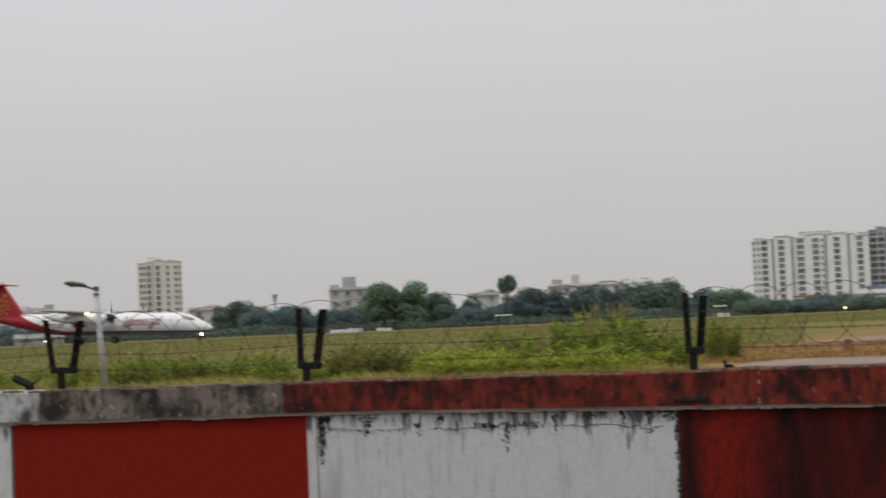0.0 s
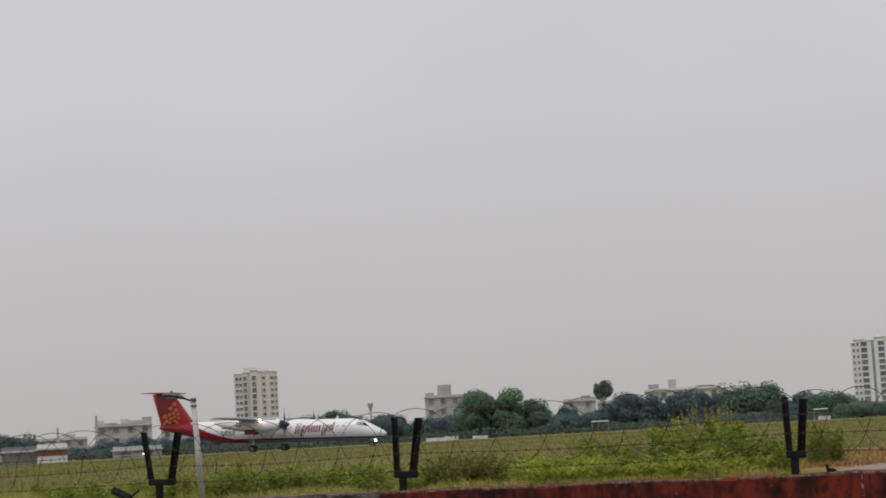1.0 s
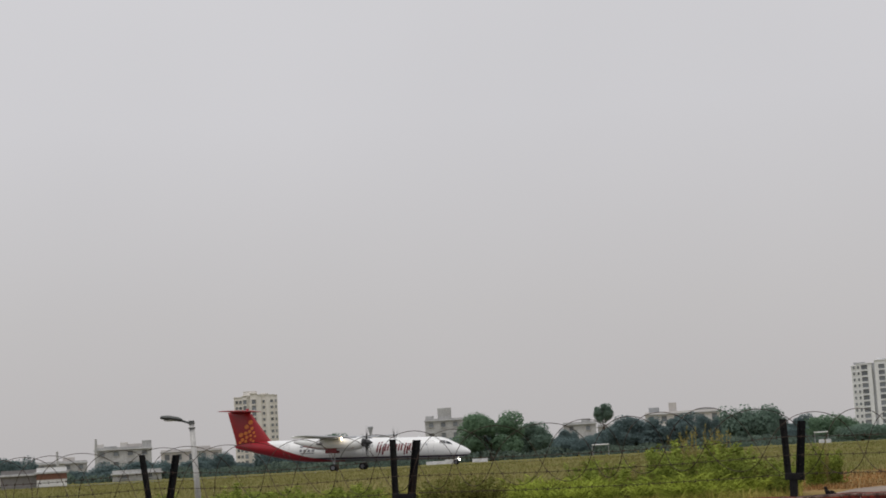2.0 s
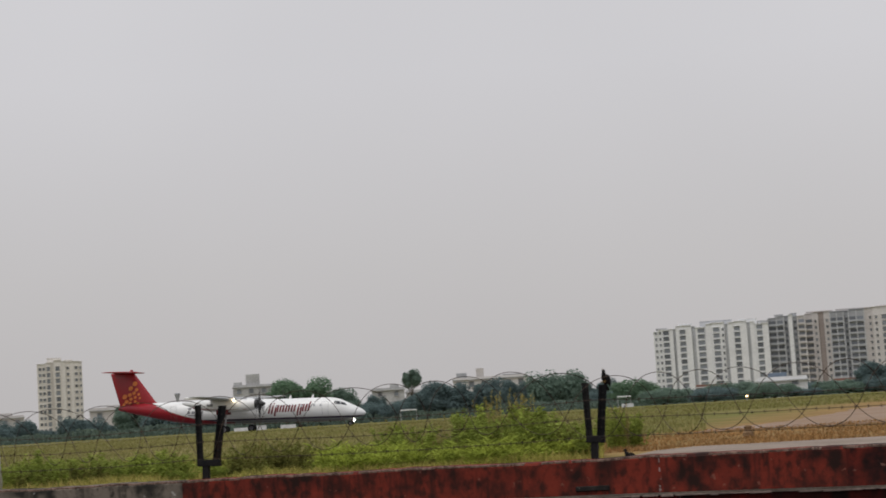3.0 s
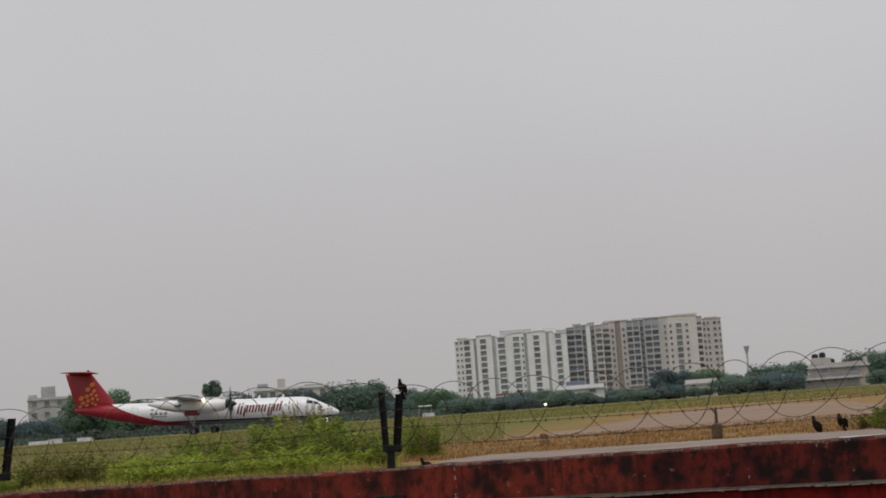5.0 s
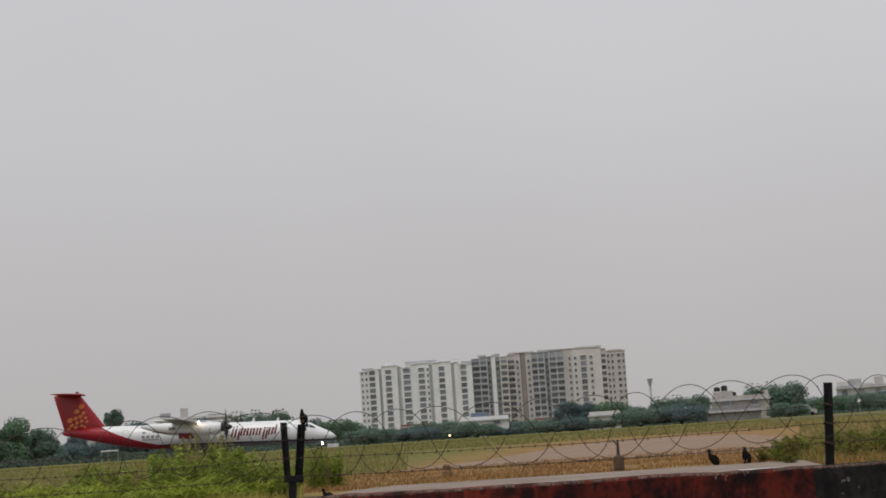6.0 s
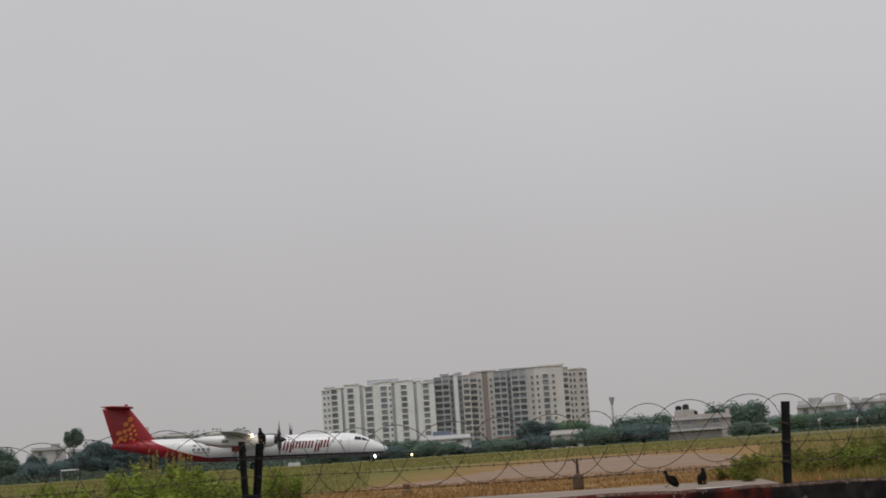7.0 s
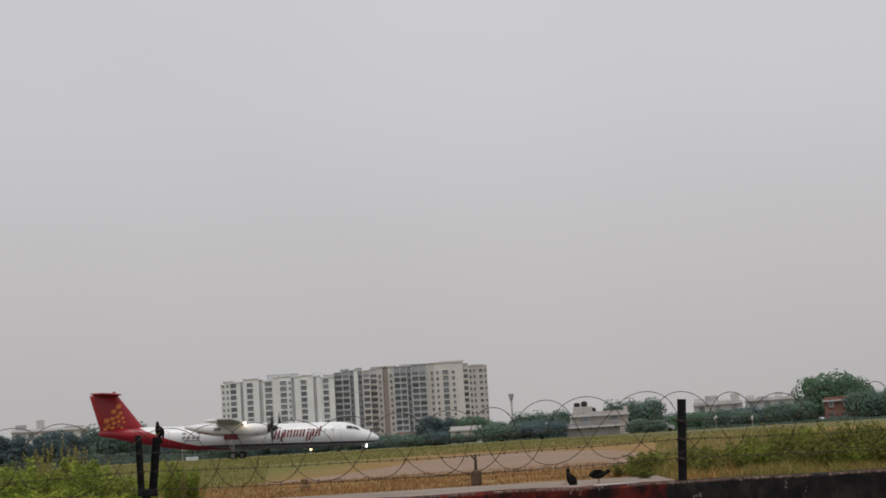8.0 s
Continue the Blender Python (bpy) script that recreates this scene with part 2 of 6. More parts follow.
def painted_wall(name, paint, stain, streak, flake, amount=0.5, drip=0.42, mottle=0.6, mildew=0.0, lime=0.0, runs=()):
    """Old distemper on plaster: mildew running down in streaks, blotches and flaked spots."""
    m = bpy.data.materials.new(name)
    m.use_nodes = True
    n, l = m.node_tree.nodes, m.node_tree.links
    b = n["Principled BSDF"]
    b.inputs["Roughness"].default_value = 0.9
    b.inputs["Specular IOR Level"].default_value = 0.15
    co = n.new("ShaderNodeTexCoord").outputs["Object"]
    blot = noise_node(n, l, co, 2.2, 8, (1, 1, 1.0 if drip > 0.2 else 0.3))
    run = noise_node(n, l, co, 4.0, 7, (1.2, 1, drip))
    thin = noise_node(n, l, co, 7.0, 6, (1.8, 1, 0.22))
    fine = noise_node(n, l, co, 45.0, 4)
    spots = noise_node(n, l, co, 11.0, 6)
    c = mix_node(n, l, mask_node(n, l, fine, 0.3, 0.7), paint, tuple(v * 0.86 for v in paint))
    f1 = math_node(n, l, "MULTIPLY", mask_node(n, l, blot, 0.60 - 0.24 * amount, 0.72 - 0.18 * amount), mask_node(n, l, run, 0.50 - 0.2 * amount, 0.66 - 0.12 * amount))
    c = mix_node(n, l, f1, c, stain)
    f2 = math_node(n, l, "MULTIPLY", mask_node(n, l, thin, 0.56, 0.68), 0.7 * amount + 0.1)
    c = mix_node(n, l, f2, c, streak)
    c = mix_node(n, l, math_node(n, l, "MULTIPLY", mask_node(n, l, spots, 0.67, 0.71), 0.8), c, flake)
    grain = noise_node(n, l, co, 15.0, 8, (1, 1, 0.65))
    c = mix_node(n, l, math_node(n, l, "MULTIPLY", mask_node(n, l, grain, 0.47, 0.66), mottle), c, stain)
    for centre, half in runs:
        # broad black run-off below a leak
        across = n.new("ShaderNodeSeparateXYZ")
        l.new(co, across.inputs[0])
        off = math_node(n, l, "ABSOLUTE", math_node(n, l, "SUBTRACT", across.outputs["X"], centre))
        edge = math_node(n, l, "ADD", math_node(n, l, "DIVIDE", off, half), math_node(n, l, "MULTIPLY", math_node(n, l, "SUBTRACT", blot, 0.5), 3.0))
        c = mix_node(n, l, math_node(n, l, "MULTIPLY", math_node(n, l, "SUBTRACT", 1.0, mask_node(n, l, edge, 0.15, 1.35)), 0.88), c, (0.014, 0.006, 0.005))
    if lime:
        # thin pale runs of lime
        pale = noise_node(n, l, co, 5.0, 6, (2.2, 1, 0.12))
        broken = noise_node(n, l, co, 22.0, 3)
        c = mix_node(n, l, math_node(n, l, "MULTIPLY", math_node(n, l, "MULTIPLY", mask_node(n, l, pale, 0.70, 0.72), mask_node(n, l, broken, 0.54, 0.60)), lime), c, (0.42, 0.36, 0.34))
    if mildew:
        # black growth that seeps down from the wet joint under the coping
        sep = n.new("ShaderNodeSeparateXYZ")
        l.new(co, sep.inputs[0])
        seep = noise_node(n, l, co, 8.0, 7, (1.5, 1, 0.3))
        depth = math_node(n, l, "SUBTRACT", MOULD_Z - 0.02, sep.outputs["Z"])
        reach = math_node(n, l, "SUBTRACT", seep, math_node(n, l, "MULTIPLY", depth, 0.55))
        c = mix_node(n, l, math_node(n, l, "MULTIPLY", mask_node(n, l, reach, 0.485, 0.585), mildew), c, (0.06, 0.06, 0.055))
    l.new(c, b.inputs["Base Color"])
    bp = n.new("ShaderNodeBump")
    bp.inputs["Strength"].default_value, bp.inputs["Distance"].default_value = 0.12, 0.012
    l.new(math_node(n, l, "ADD", fine, math_node(n, l, "MULTIPLY", spots, 1.5)), bp.inputs["Height"])
    l.new(bp.outputs[0], b.inputs["Normal"])
    return m


def leaf_material(name, color, second, spread=0.25, scale=0.5, through=0.45):
    """Leaves: matt on top, some light passing through; each leaf its own tone."""
    m = bpy.data.materials.new(name)
    m.use_nodes = True
    n, l = m.node_tree.nodes, m.node_tree.links
    n.remove(n["Principled BSDF"])
    co = n.new("ShaderNodeTexCoord").outputs["Object"]
    big = noise_node(n, l, co, scale, 4)
    c = mix_node(n, l, mask_node(n, l, big, 0.32, 0.68), color, second)
    isl = n.new("ShaderNodeNewGeometry").outputs["Random Per Island"]
    mr = n.new("ShaderNodeMapRange")
    mr.inputs["To Min"].default_value, mr.inputs["To Max"].default_value = 1 - spread, 1 + spread
    l.new(isl, mr.inputs["Value"])
    sc = n.new("ShaderNodeVectorMath")
    sc.operation = "SCALE"
    l.new(c, sc.inputs[0])
    l.new(mr.outputs[0], sc.inputs["Scale"])
    d, t, mx = n.new("ShaderNodeBsdfDiffuse"), n.new("ShaderNodeBsdfTranslucent"), n.new("ShaderNodeMixShader")
    mx.inputs[0].default_value = through
    l.new(sc.outputs[0], d.inputs["Color"])
    l.new(sc.outputs[0], t.inputs["Color"])
    l.new(d.outputs[0], mx.inputs[1])
    l.new(t.outputs[0], mx.inputs[2])
    l.new(mx.outputs[0], n["Material Output"].inputs["Surface"])
    return m


COPING_Z, MOULD_Z, ROAD_Z = 0.106, -0.27, -1.35
TURF = field_material()
RED_PANEL = painted_wall("red_panel_paint", (0.215, 0.012, 0.005), (0.13, 0.009, 0.005), (0.14, 0.010, 0.006), (0.22, 0.02, 0.012), 0.15, mottle=0.25)
RED_OLD = painted_wall("red_panel_stained", (0.180, 0.012, 0.007), (0.010, 0.005, 0.005), (0.016, 0.006, 0.005), (0.08, 0.014, 0.011), 0.7, drip=0.14, mottle=0.5, lime=0.7, runs=((-2.35, 0.42), (-1.25, 0.70), (-3.5, 0.10)))
WHITE_PANEL = painted_wall("white_panel_paint", (0.58, 0.59, 0.57), (0.40, 0.40, 0.38), (0.26, 0.26, 0.245), (0.34, 0.34, 0.32), 0.42, drip=0.12, mottle=0.3, mildew=0.9)
COPING_RED = painted_wall("red_coping_paint", (0.200, 0.032, 0.020), (0.026, 0.012, 0.010), (0.03, 0.013, 0.011), (0.24, 0.09, 0.065), 0.8, drip=0.95, mottle=0.8, lime=0.7)
COPING_GREY = painted_wall("grey_coping_render", (0.205, 0.170, 0.138), (0.030, 0.027, 0.024), (0.026, 0.024, 0.022), (0.40, 0.38, 0.35), 0.75, drip=0.95, mottle=0.85)
COPING_BLACK = painted_wall("black_coping_render", (0.036, 0.031, 0.028), (0.011, 0.010, 0.010), (0.012, 0.010, 0.010), (0.26, 0.24, 0.22), 0.8, drip=0.95, mottle=0.8)
COPING_DARK = painted_wall("dark_red_coping_paint", (0.135, 0.021, 0.014), (0.014, 0.008, 0.008), (0.02, 0.010, 0.009), (0.20, 0.10, 0.08), 0.85, drip=0.95, mottle=0.85, lime=0.7)
COPING_PALE = painted_wall("pale_coping_render", (0.50, 0.50, 0.48), (0.07, 0.068, 0.062), (0.15, 0.15, 0.14), (0.3, 0.3, 0.28), 0.55)
COPING_TOP = material("coping_cement", (0.42, 0.37, 0.31), 0.9, spread=0.35, scale=2.0, second=(0.24, 0.2, 0.16))
MORTAR_LIP = material("pale_mortar_lip", (0.27, 0.205, 0.18), 0.9, spread=0.4, scale=5.0)
ROAD = material("roadside_asphalt", (0.055, 0.054, 0.052), 0.9, spread=0.3, scale=0.6, fine=60)
SLAB = material("concrete_slab", (0.275, 0.226, 0.190), 0.95, spread=0.26, scale=0.9, second=(0.215, 0.170, 0.138), fine=14, bump=0.1)
DIRT = material("dirt_track", (0.275, 0.202, 0.160), 0.95, spread=0.25, scale=0.22, second=(0.24, 0.155, 0.092), fine=3)
RUNWAY = material("runway_asphalt", (0.12, 0.12, 0.118), 0.9, spread=0.2, scale=0.1, fine=5)
STEEL_DARK = material("black_painted_angle_iron", (0.009, 0.009, 0.010), 0.75, spread=0.4, scale=8, second=(0.02, 0.018, 0.017))
STEEL_FLAKED = painted_wall("flaking_black_paint", (0.011, 0.011, 0.012), (0.006, 0.006, 0.006), (0.05, 0.028, 0.018), (0.34, 0.33, 0.31), 0.6, mottle=0.3)
WIRE = material("rusty_razor_wire", (0.040, 0.032, 0.029), 0.75, 0.2, spread=0.4, scale=10, second=(0.10, 0.07, 0.05))
POLE_PAINT = material("pale_pole_paint", (0.55, 0.54, 0.52), 0.6, spread=0.2, scale=4)
LAMP_GREY = material("lamp_housing", (0.10, 0.105, 0.10), 0.5, 0.2, spread=0.25, scale=12)
LAMP_LENS = material("lamp_diffuser", (0.5, 0.5, 0.48), 0.3, spread=0.1)
LEAF_WEED = leaf_material("weed_leaves", (0.300, 0.355, 0.076), (0.180, 0.225, 0.054), 0.55, 1.2)
LEAF_DARK = leaf_material("dull_weed_leaves", (0.150, 0.165, 0.046), (0.200, 0.190, 0.058), 0.55, 1.5)
BLADE = leaf_material("grass_blades", (0.300, 0.300, 0.066), (0.390, 0.325, 0.110), 0.4)
VERGE = leaf_material("verge_grass_blades", (0.200, 0.200, 0.055), (0.260, 0.215, 0.080), 0.4)
DULL = leaf_material("muted_turf_blades", (0.222, 0.226, 0.079), (0.272, 0.236, 0.098), 0.18, 0.06)
STRAW = leaf_material("dry_grass_blades", (0.375, 0.215, 0.088), (0.26, 0.155, 0.070), 0.45)
LUSH = leaf_material("bright_weed_blades", (0.360, 0.415, 0.074), (0.220, 0.270, 0.054), 0.6, 1.8)
BARK = material("bark", (0.10, 0.08, 0.06), 0.95, spread=0.3, scale=2)
# far leaves and scrub: distance haze is put into these pale blue-greens
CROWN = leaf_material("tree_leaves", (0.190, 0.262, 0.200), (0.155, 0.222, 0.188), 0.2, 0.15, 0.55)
CROWN_BLUE = leaf_material("hazed_tree_leaves", (0.159, 0.218, 0.211), (0.140, 0.195, 0.202), 0.2, 0.15, 0.55)
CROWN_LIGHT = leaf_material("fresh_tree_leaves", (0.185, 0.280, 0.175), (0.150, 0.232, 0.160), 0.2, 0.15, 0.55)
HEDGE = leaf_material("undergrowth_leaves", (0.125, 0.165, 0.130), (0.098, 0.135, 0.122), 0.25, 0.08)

# ---- the ground, the boundary wall ----
WALL = pose(0, 0, 0, 0, 0, -20)      # local x along the wall, y towards the airfield
WALL_Y = 16.5                         # street face of the coping


def sheet(name, corners, z, mat, label, category, m=WALL, cuts=0):
    bm = bmesh.new()
    bm.faces.new([bm.verts.new((x, y, z)) for x, y in corners])
    ob = part(name, bm, mat, None)
    ob.matrix_basis = m
    return tagged(ob, label, category, kind="structure")


sheet("ground", [(-3400, WALL_Y + 0.2), (3400, WALL_Y + 0.2), (3400, 3400), (-3400, 3400)], 0.0, TURF, "flat airfield turf of green and straw-coloured grass", "grass")
sheet("road", [(-3400, -3400), (3400, -3400), (3400, WALL_Y + 0.1), (-3400, WALL_Y + 0.1)], ROAD_Z, ROAD, "dusty asphalt road outside the boundary wall", "road")


def build_wall():
    """The boundary wall: painted panels between narrow piers under a heavy, worn coping."""
    wall = thing("wall_boundary", WALL, "red and white painted boundary wall, stained and weathered", "wall", kind="structure")
    bm = bmesh.new()
    box(bm, -60, 60, WALL_Y + 0.10, WALL_Y + 0.30, ROAD_Z, MOULD_Z + 0.004)
    part("core", bm, WHITE_PANEL, wall)
    spans = [(-15.9, -11.33, WHITE_PANEL, "white painted plaster panel"), (-11.30, -7.62, RED_PANEL, "plain red painted panel"), (-7.50, -3.61, WHITE_PANEL, "white panel with mildew streaks and a long crack"),
             (-3.60, 1.95, RED_OLD, "red painted panel blackened by running water"), (2.0, 6.2, WHITE_PANEL, "white painted plaster panel")]
    for a, b, mat, label in spans:
        bm = bmesh.new()
        box(bm, a, b, WALL_Y + 0.045, WALL_Y + 0.10, ROAD_Z, MOULD_Z + 0.03, 0.006)
        part("panel", bm, mat, wall, label)
    # coping: an uneven lip, built in stretches of different finish
    rng = random.Random(4)
    for a, b, mat, label in [(-60, -10.9, COPING_PALE, "pale peeling coping"), (-10.9, -7.86, COPING_GREY, "grey cement coping, paint worn off"),
                             (-7.86, -1.0, COPING_RED, "dark red coping with black mildew"), (-1.0, 1.62, COPING_DARK, "nearly black red coping with lime runs"), (1.62, 60, COPING_BLACK, "blackened grey cement coping")]:
        n = max(2, int((b - a) / 0.07)) if b - a < 30 else 400
        bm = bmesh.new()
        rings = []
        for i in range(n + 1):
            x = a + (b - a) * i / n
            # the moulding sinks a little to both sides of the middle post
            low = MOULD_Z + 0.030 * math.exp(-((x + 7) / 2.5) ** 2) - 0.012 * max(0.0, x + 3.0) - 0.004
            top = COPING_Z + 0.016 * noise.noise((x * 1.7, 1.3, 0)) + 0.009 * noise.noise((x * 6.1, 4.0, 0))
            f = 0.012 * noise.noise((x * 2.3, 9.0, 2.0)) + 0.006 * noise.noise((x * 9.0, 2.0, 5.0))
            y0 = WALL_Y + f
            rings.append([(x, y0 + 0.02, low), (x, y0, low + 0.03), (x, y0 + 0.004, (low + top) / 2), (x, y0, top - 0.025), (x, y0 + 0.03, top), (x, y0 + 0.18, top + 0.010), (x, WALL_Y + 0.36, top + 0.002), (x, WALL_Y + 0.36, low)])
        loft(bm, rings)
        bm.normal_update()
        for f in bm.faces:
            if f.normal.z > 0.5:
                f.material_index = 1
        part("coping", bm, [mat, COPING_TOP], wall, label)
    # broken, wavy mortar lip below the coping
    bm = bmesh.new()
    x = -11.4
    while x < 6:
        w = rng.uniform(0.04, 0.22)
        low = MOULD_Z + 0.030 * math.exp(-((x + 7) / 2.5) ** 2) - 0.012 * max(0.0, x + 3.0) - 0.004 + 0.012 * noise.noise((x * 1.3, 7, 2))
        if noise.noise((x * 2.2, 1, 8)) > -0.28:
            t = rng.uniform(0.003, 0.013)
            box(bm, x, x + w, WALL_Y + 0.004 + rng.uniform(-0.008, 0.006), WALL_Y + 0.05, low - t, low + 0.004 + rng.uniform(0, 0.006), 0.002)
        x += w + rng.uniform(-0.01, 0.03)
    part("mortar_lip", bm, MORTAR_LIP, wall, "pale broken mortar line")
    # crumbling pale rim on the coping's front edge
    bm = bmesh.new()
    x = -11.4
    while x < 6.5:
        top = COPING_Z + 0.016 * noise.noise((x * 1.7, 1.3, 0)) + 0.009 * noise.noise((x * 6.1, 4.0, 0))
        y0 = WALL_Y + 0.012 * noise.noise((x * 2.3, 9.0, 2.0)) + 0.006 * noise.noise((x * 9.0, 2.0, 5.0))
        w, h = rng.uniform(0.008, 0.035), rng.uniform(0.003, 0.012)
        if noise.noise((x * 3.1, 2, 6)) > -0.25:
            box(bm, x, x + w, y0 + rng.uniform(-0.003, 0.012), y0 + 0.06, top - 0.018, top + h * 0.5, 0.003)
        x += w * rng.uniform(0.6, 1.3)
    part("crumbling_rim", bm, material("crumbled_render", (0.25, 0.17, 0.135), 0.95, spread=0.35, scale=9.0, second=(0.12, 0.075, 0.06), island=True), wall, "crumbling pale cement edge")
    # narrow pier strip between red and white
    bm = bmesh.new()
    box(bm, -7.615, -7.505, WALL_Y + 0.03, WALL_Y + 0.10, ROAD_Z, MOULD_Z + 0.03, 0.008)
    part("pier", bm, WHITE_PANEL, wall)
    # mildew: a broken crack, scars and specks that run down from the joint
    bm = bmesh.new()

    def speck(x, z, w, h):
        k = rng.randint(5, 8)
        ph = rng.uniform(0, 6.28)
        bm.faces.new([bm.verts.new((x + w * math.cos(ph + 6.2832 * i / k) * rng.uniform(0.45, 1.1), WALL_Y + 0.0425, z + h * math.sin(ph + 6.2832 * i / k) * rng.uniform(0.45, 1.1))) for i in range(k)])

    def scar(cx, top, w, h, count):
        for _ in range(count):
            q = rng.random() ** 1.4
            size = rng.uniform(0.004, 0.015) * (1.25 - 0.7 * q)
            speck(cx + rng.gauss(0, 0.42) * w * (1 - 0.55 * q) + 0.25 * w * noise.noise((cx * 7, q * 4, 1)), top - h * q, size, size * rng.uniform(0.9, 2.6))

    px, pz = -7.45, -0.41
    while px < -3.75:
        dx, nz = rng.uniform(0.02, 0.05), -0.41 + 0.075 * noise.noise((px * 1.4, 0, 7)) + 0.026 * noise.noise((px * 9, 3, 7))
        if noise.noise((px * 2.1, 5, 1)) > -0.12:
            t = rng.uniform(0.0015, 0.005)
            bm.faces.new([bm.verts.new(p) for p in ((px, WALL_Y + 0.043, pz - t), (px + dx, WALL_Y + 0.043, nz - t), (px + dx, WALL_Y + 0.043, nz + t), (px, WALL_Y + 0.043, pz + t))])
            if rng.random() < 0.7:
                speck(px, pz - rng.uniform(0, 0.03), rng.uniform(0.005, 0.020), rng.uniform(0.005, 0.018))
        px, pz = px + dx, nz
    for cx, top, w, h, count in ((-7.44, -0.29, 0.07, 0.48, 260), (-7.36, -0.28, 0.05, 0.16, 24), (-6.93, -0.32, 0.07, 0.20, 46), (-6.9, -0.28, 0.12, 0.05, 22), (-6.35, -0.36, 0.06, 0.14, 20), (-6.1, -0.30, 0.08, 0.10, 18), (-5.38, -0.37, 0.06, 0.32, 60),
                                 (-5.6, -0.38, 0.18, 0.08, 50), (-5.1, -0.37, 0.20, 0.07, 44), (-4.85, -0.30, 0.05, 0.22, 34), (-4.5, -0.30, 0.1, 0.12, 24), (-4.15, -0.28, 0.03, 0.18, 30), (-3.88, -0.28, 0.05, 0.22, 44), (-3.7, -0.27, 0.08, 0.12, 40)):
        scar(cx, top, w, h, count)
    for _ in range(110):
        speck(rng.uniform(-7.5, -3.7), -0.27 - rng.expovariate(6.0), rng.uniform(0.002, 0.006), rng.uniform(0.002, 0.009))
    for _ in range(46):
        speck(rng.uniform(-7.5, -3.7), -0.285 - rng.expovariate(16.0), rng.uniform(0.003, 0.007), rng.uniform(0.03, 0.075))
    # the ragged black edge where red meets white
    z = -0.29
    while z > -1.3:
        speck(-3.605 + rng.gauss(0, 0.012) - 0.05 * math.exp((z + 0.29) * 5) * rng.random(), z, rng.uniform(0.008, 0.022), rng.uniform(0.012, 0.035))
        z -= rng.uniform(0.006, 0.016)
    part("crack", bm, material("mildew_black", (0.060, 0.058, 0.050), 0.95, spread=0.5, scale=14), wall, "black mildewed crack, scars and specks")
    # a thicker drip shelf under the third post
    bm = bmesh.new()
    box(bm, -3.62, -3.28, WALL_Y - 0.02, WALL_Y + 0.02, -0.20, -0.15, 0.008)
    part("drip_shelf", bm, COPING_BLACK, wall, "blackened drip shelf")
    return wall


build_wall()

# the concrete strip inside the wall, then the dirt track further out
bm = bmesh.new()
xs = [-3.6 + 0.35 * i for i in range(17)]
lower = [(x, WALL_Y + 0.36) for x in xs]
upper = [(x, 22.0 + 0.12 * noise.noise((x, 0, 3)) - (0.9 if x < -3.3 else 0)) for x in xs]
vv = [bm.verts.new((x, y, 0.03)) for x, y in lower] + [bm.verts.new((x, y, 0.03)) for x, y in reversed(upper)]
bm.faces.new(vv)
ext = bmesh.ops.extrude_face_region(bm, geom=list(bm.faces))
bmesh.ops.translate(bm, verts=[v for v in ext["geom"] if isinstance(v, bmesh.types.BMVert)], vec=(0, 0, -0.07))
bmesh.ops.recalc_face_normals(bm, faces=bm.faces)
slab = part("pavement", bm, SLAB)
slab.matrix_basis = WALL
tagged(slab, "pale concrete strip along the inside of the wall", "pavement", kind="structure")

# outline of the track: bearing and distance
bm = bmesh.new()
outline = [(11.5, 32.5), (13.5, 33.0), (16, 32.0), (18.3, 31.5), (21, 30.5), (23.2, 30.0), (24.6, 32.5), (25.1, 37), (24.6, 45), (23.6, 55), (21.8, 64), (20, 66), (18.3, 64), (17.2, 58), (16.2, 48), (14.6, 39.5), (13.0, 36.0)]
ring = []
for i, (az, d) in enumerate(outline):
    az2, d2 = outline[(i + 1) % len(outline)]
    for k in range(14):
        a, r = az + (az2 - az) * k / 14, d + (d2 - d) * k / 14
        r *= 1 + 0.035 * noise.noise((a * 1.7, r * 0.3, 0)) + 0.03 * noise.noise((a * 6.1, r * 0.8, 4))
        a += 0.30 * noise.noise((r * 0.5, a, 9))
        ring.append(bm.verts.new((r * math.sin(radians(a)), r * math.cos(radians(a)), 0.012)))
bm.faces.new(ring)
bmesh.ops.recalc_face_normals(bm, faces=bm.faces)
track = tagged(part("dirt_track", bm, DIRT), "worn pale dirt track across the turf", "track", kind="structure")

sheet("runway", [(-1500, 180.0), (1500, 180.0), (1500, 205.0), (-1500, 205.0)], 0.02, RUNWAY, "grey asphalt runway across the airfield", "runway", pose(0, 0, 0, 0, 0, -17.5))


# ---- fence on the wall ----
def at_wall(x, y=WALL_Y + 0.18, z=COPING_Z):
    return WALL @ pose(x, y, z)


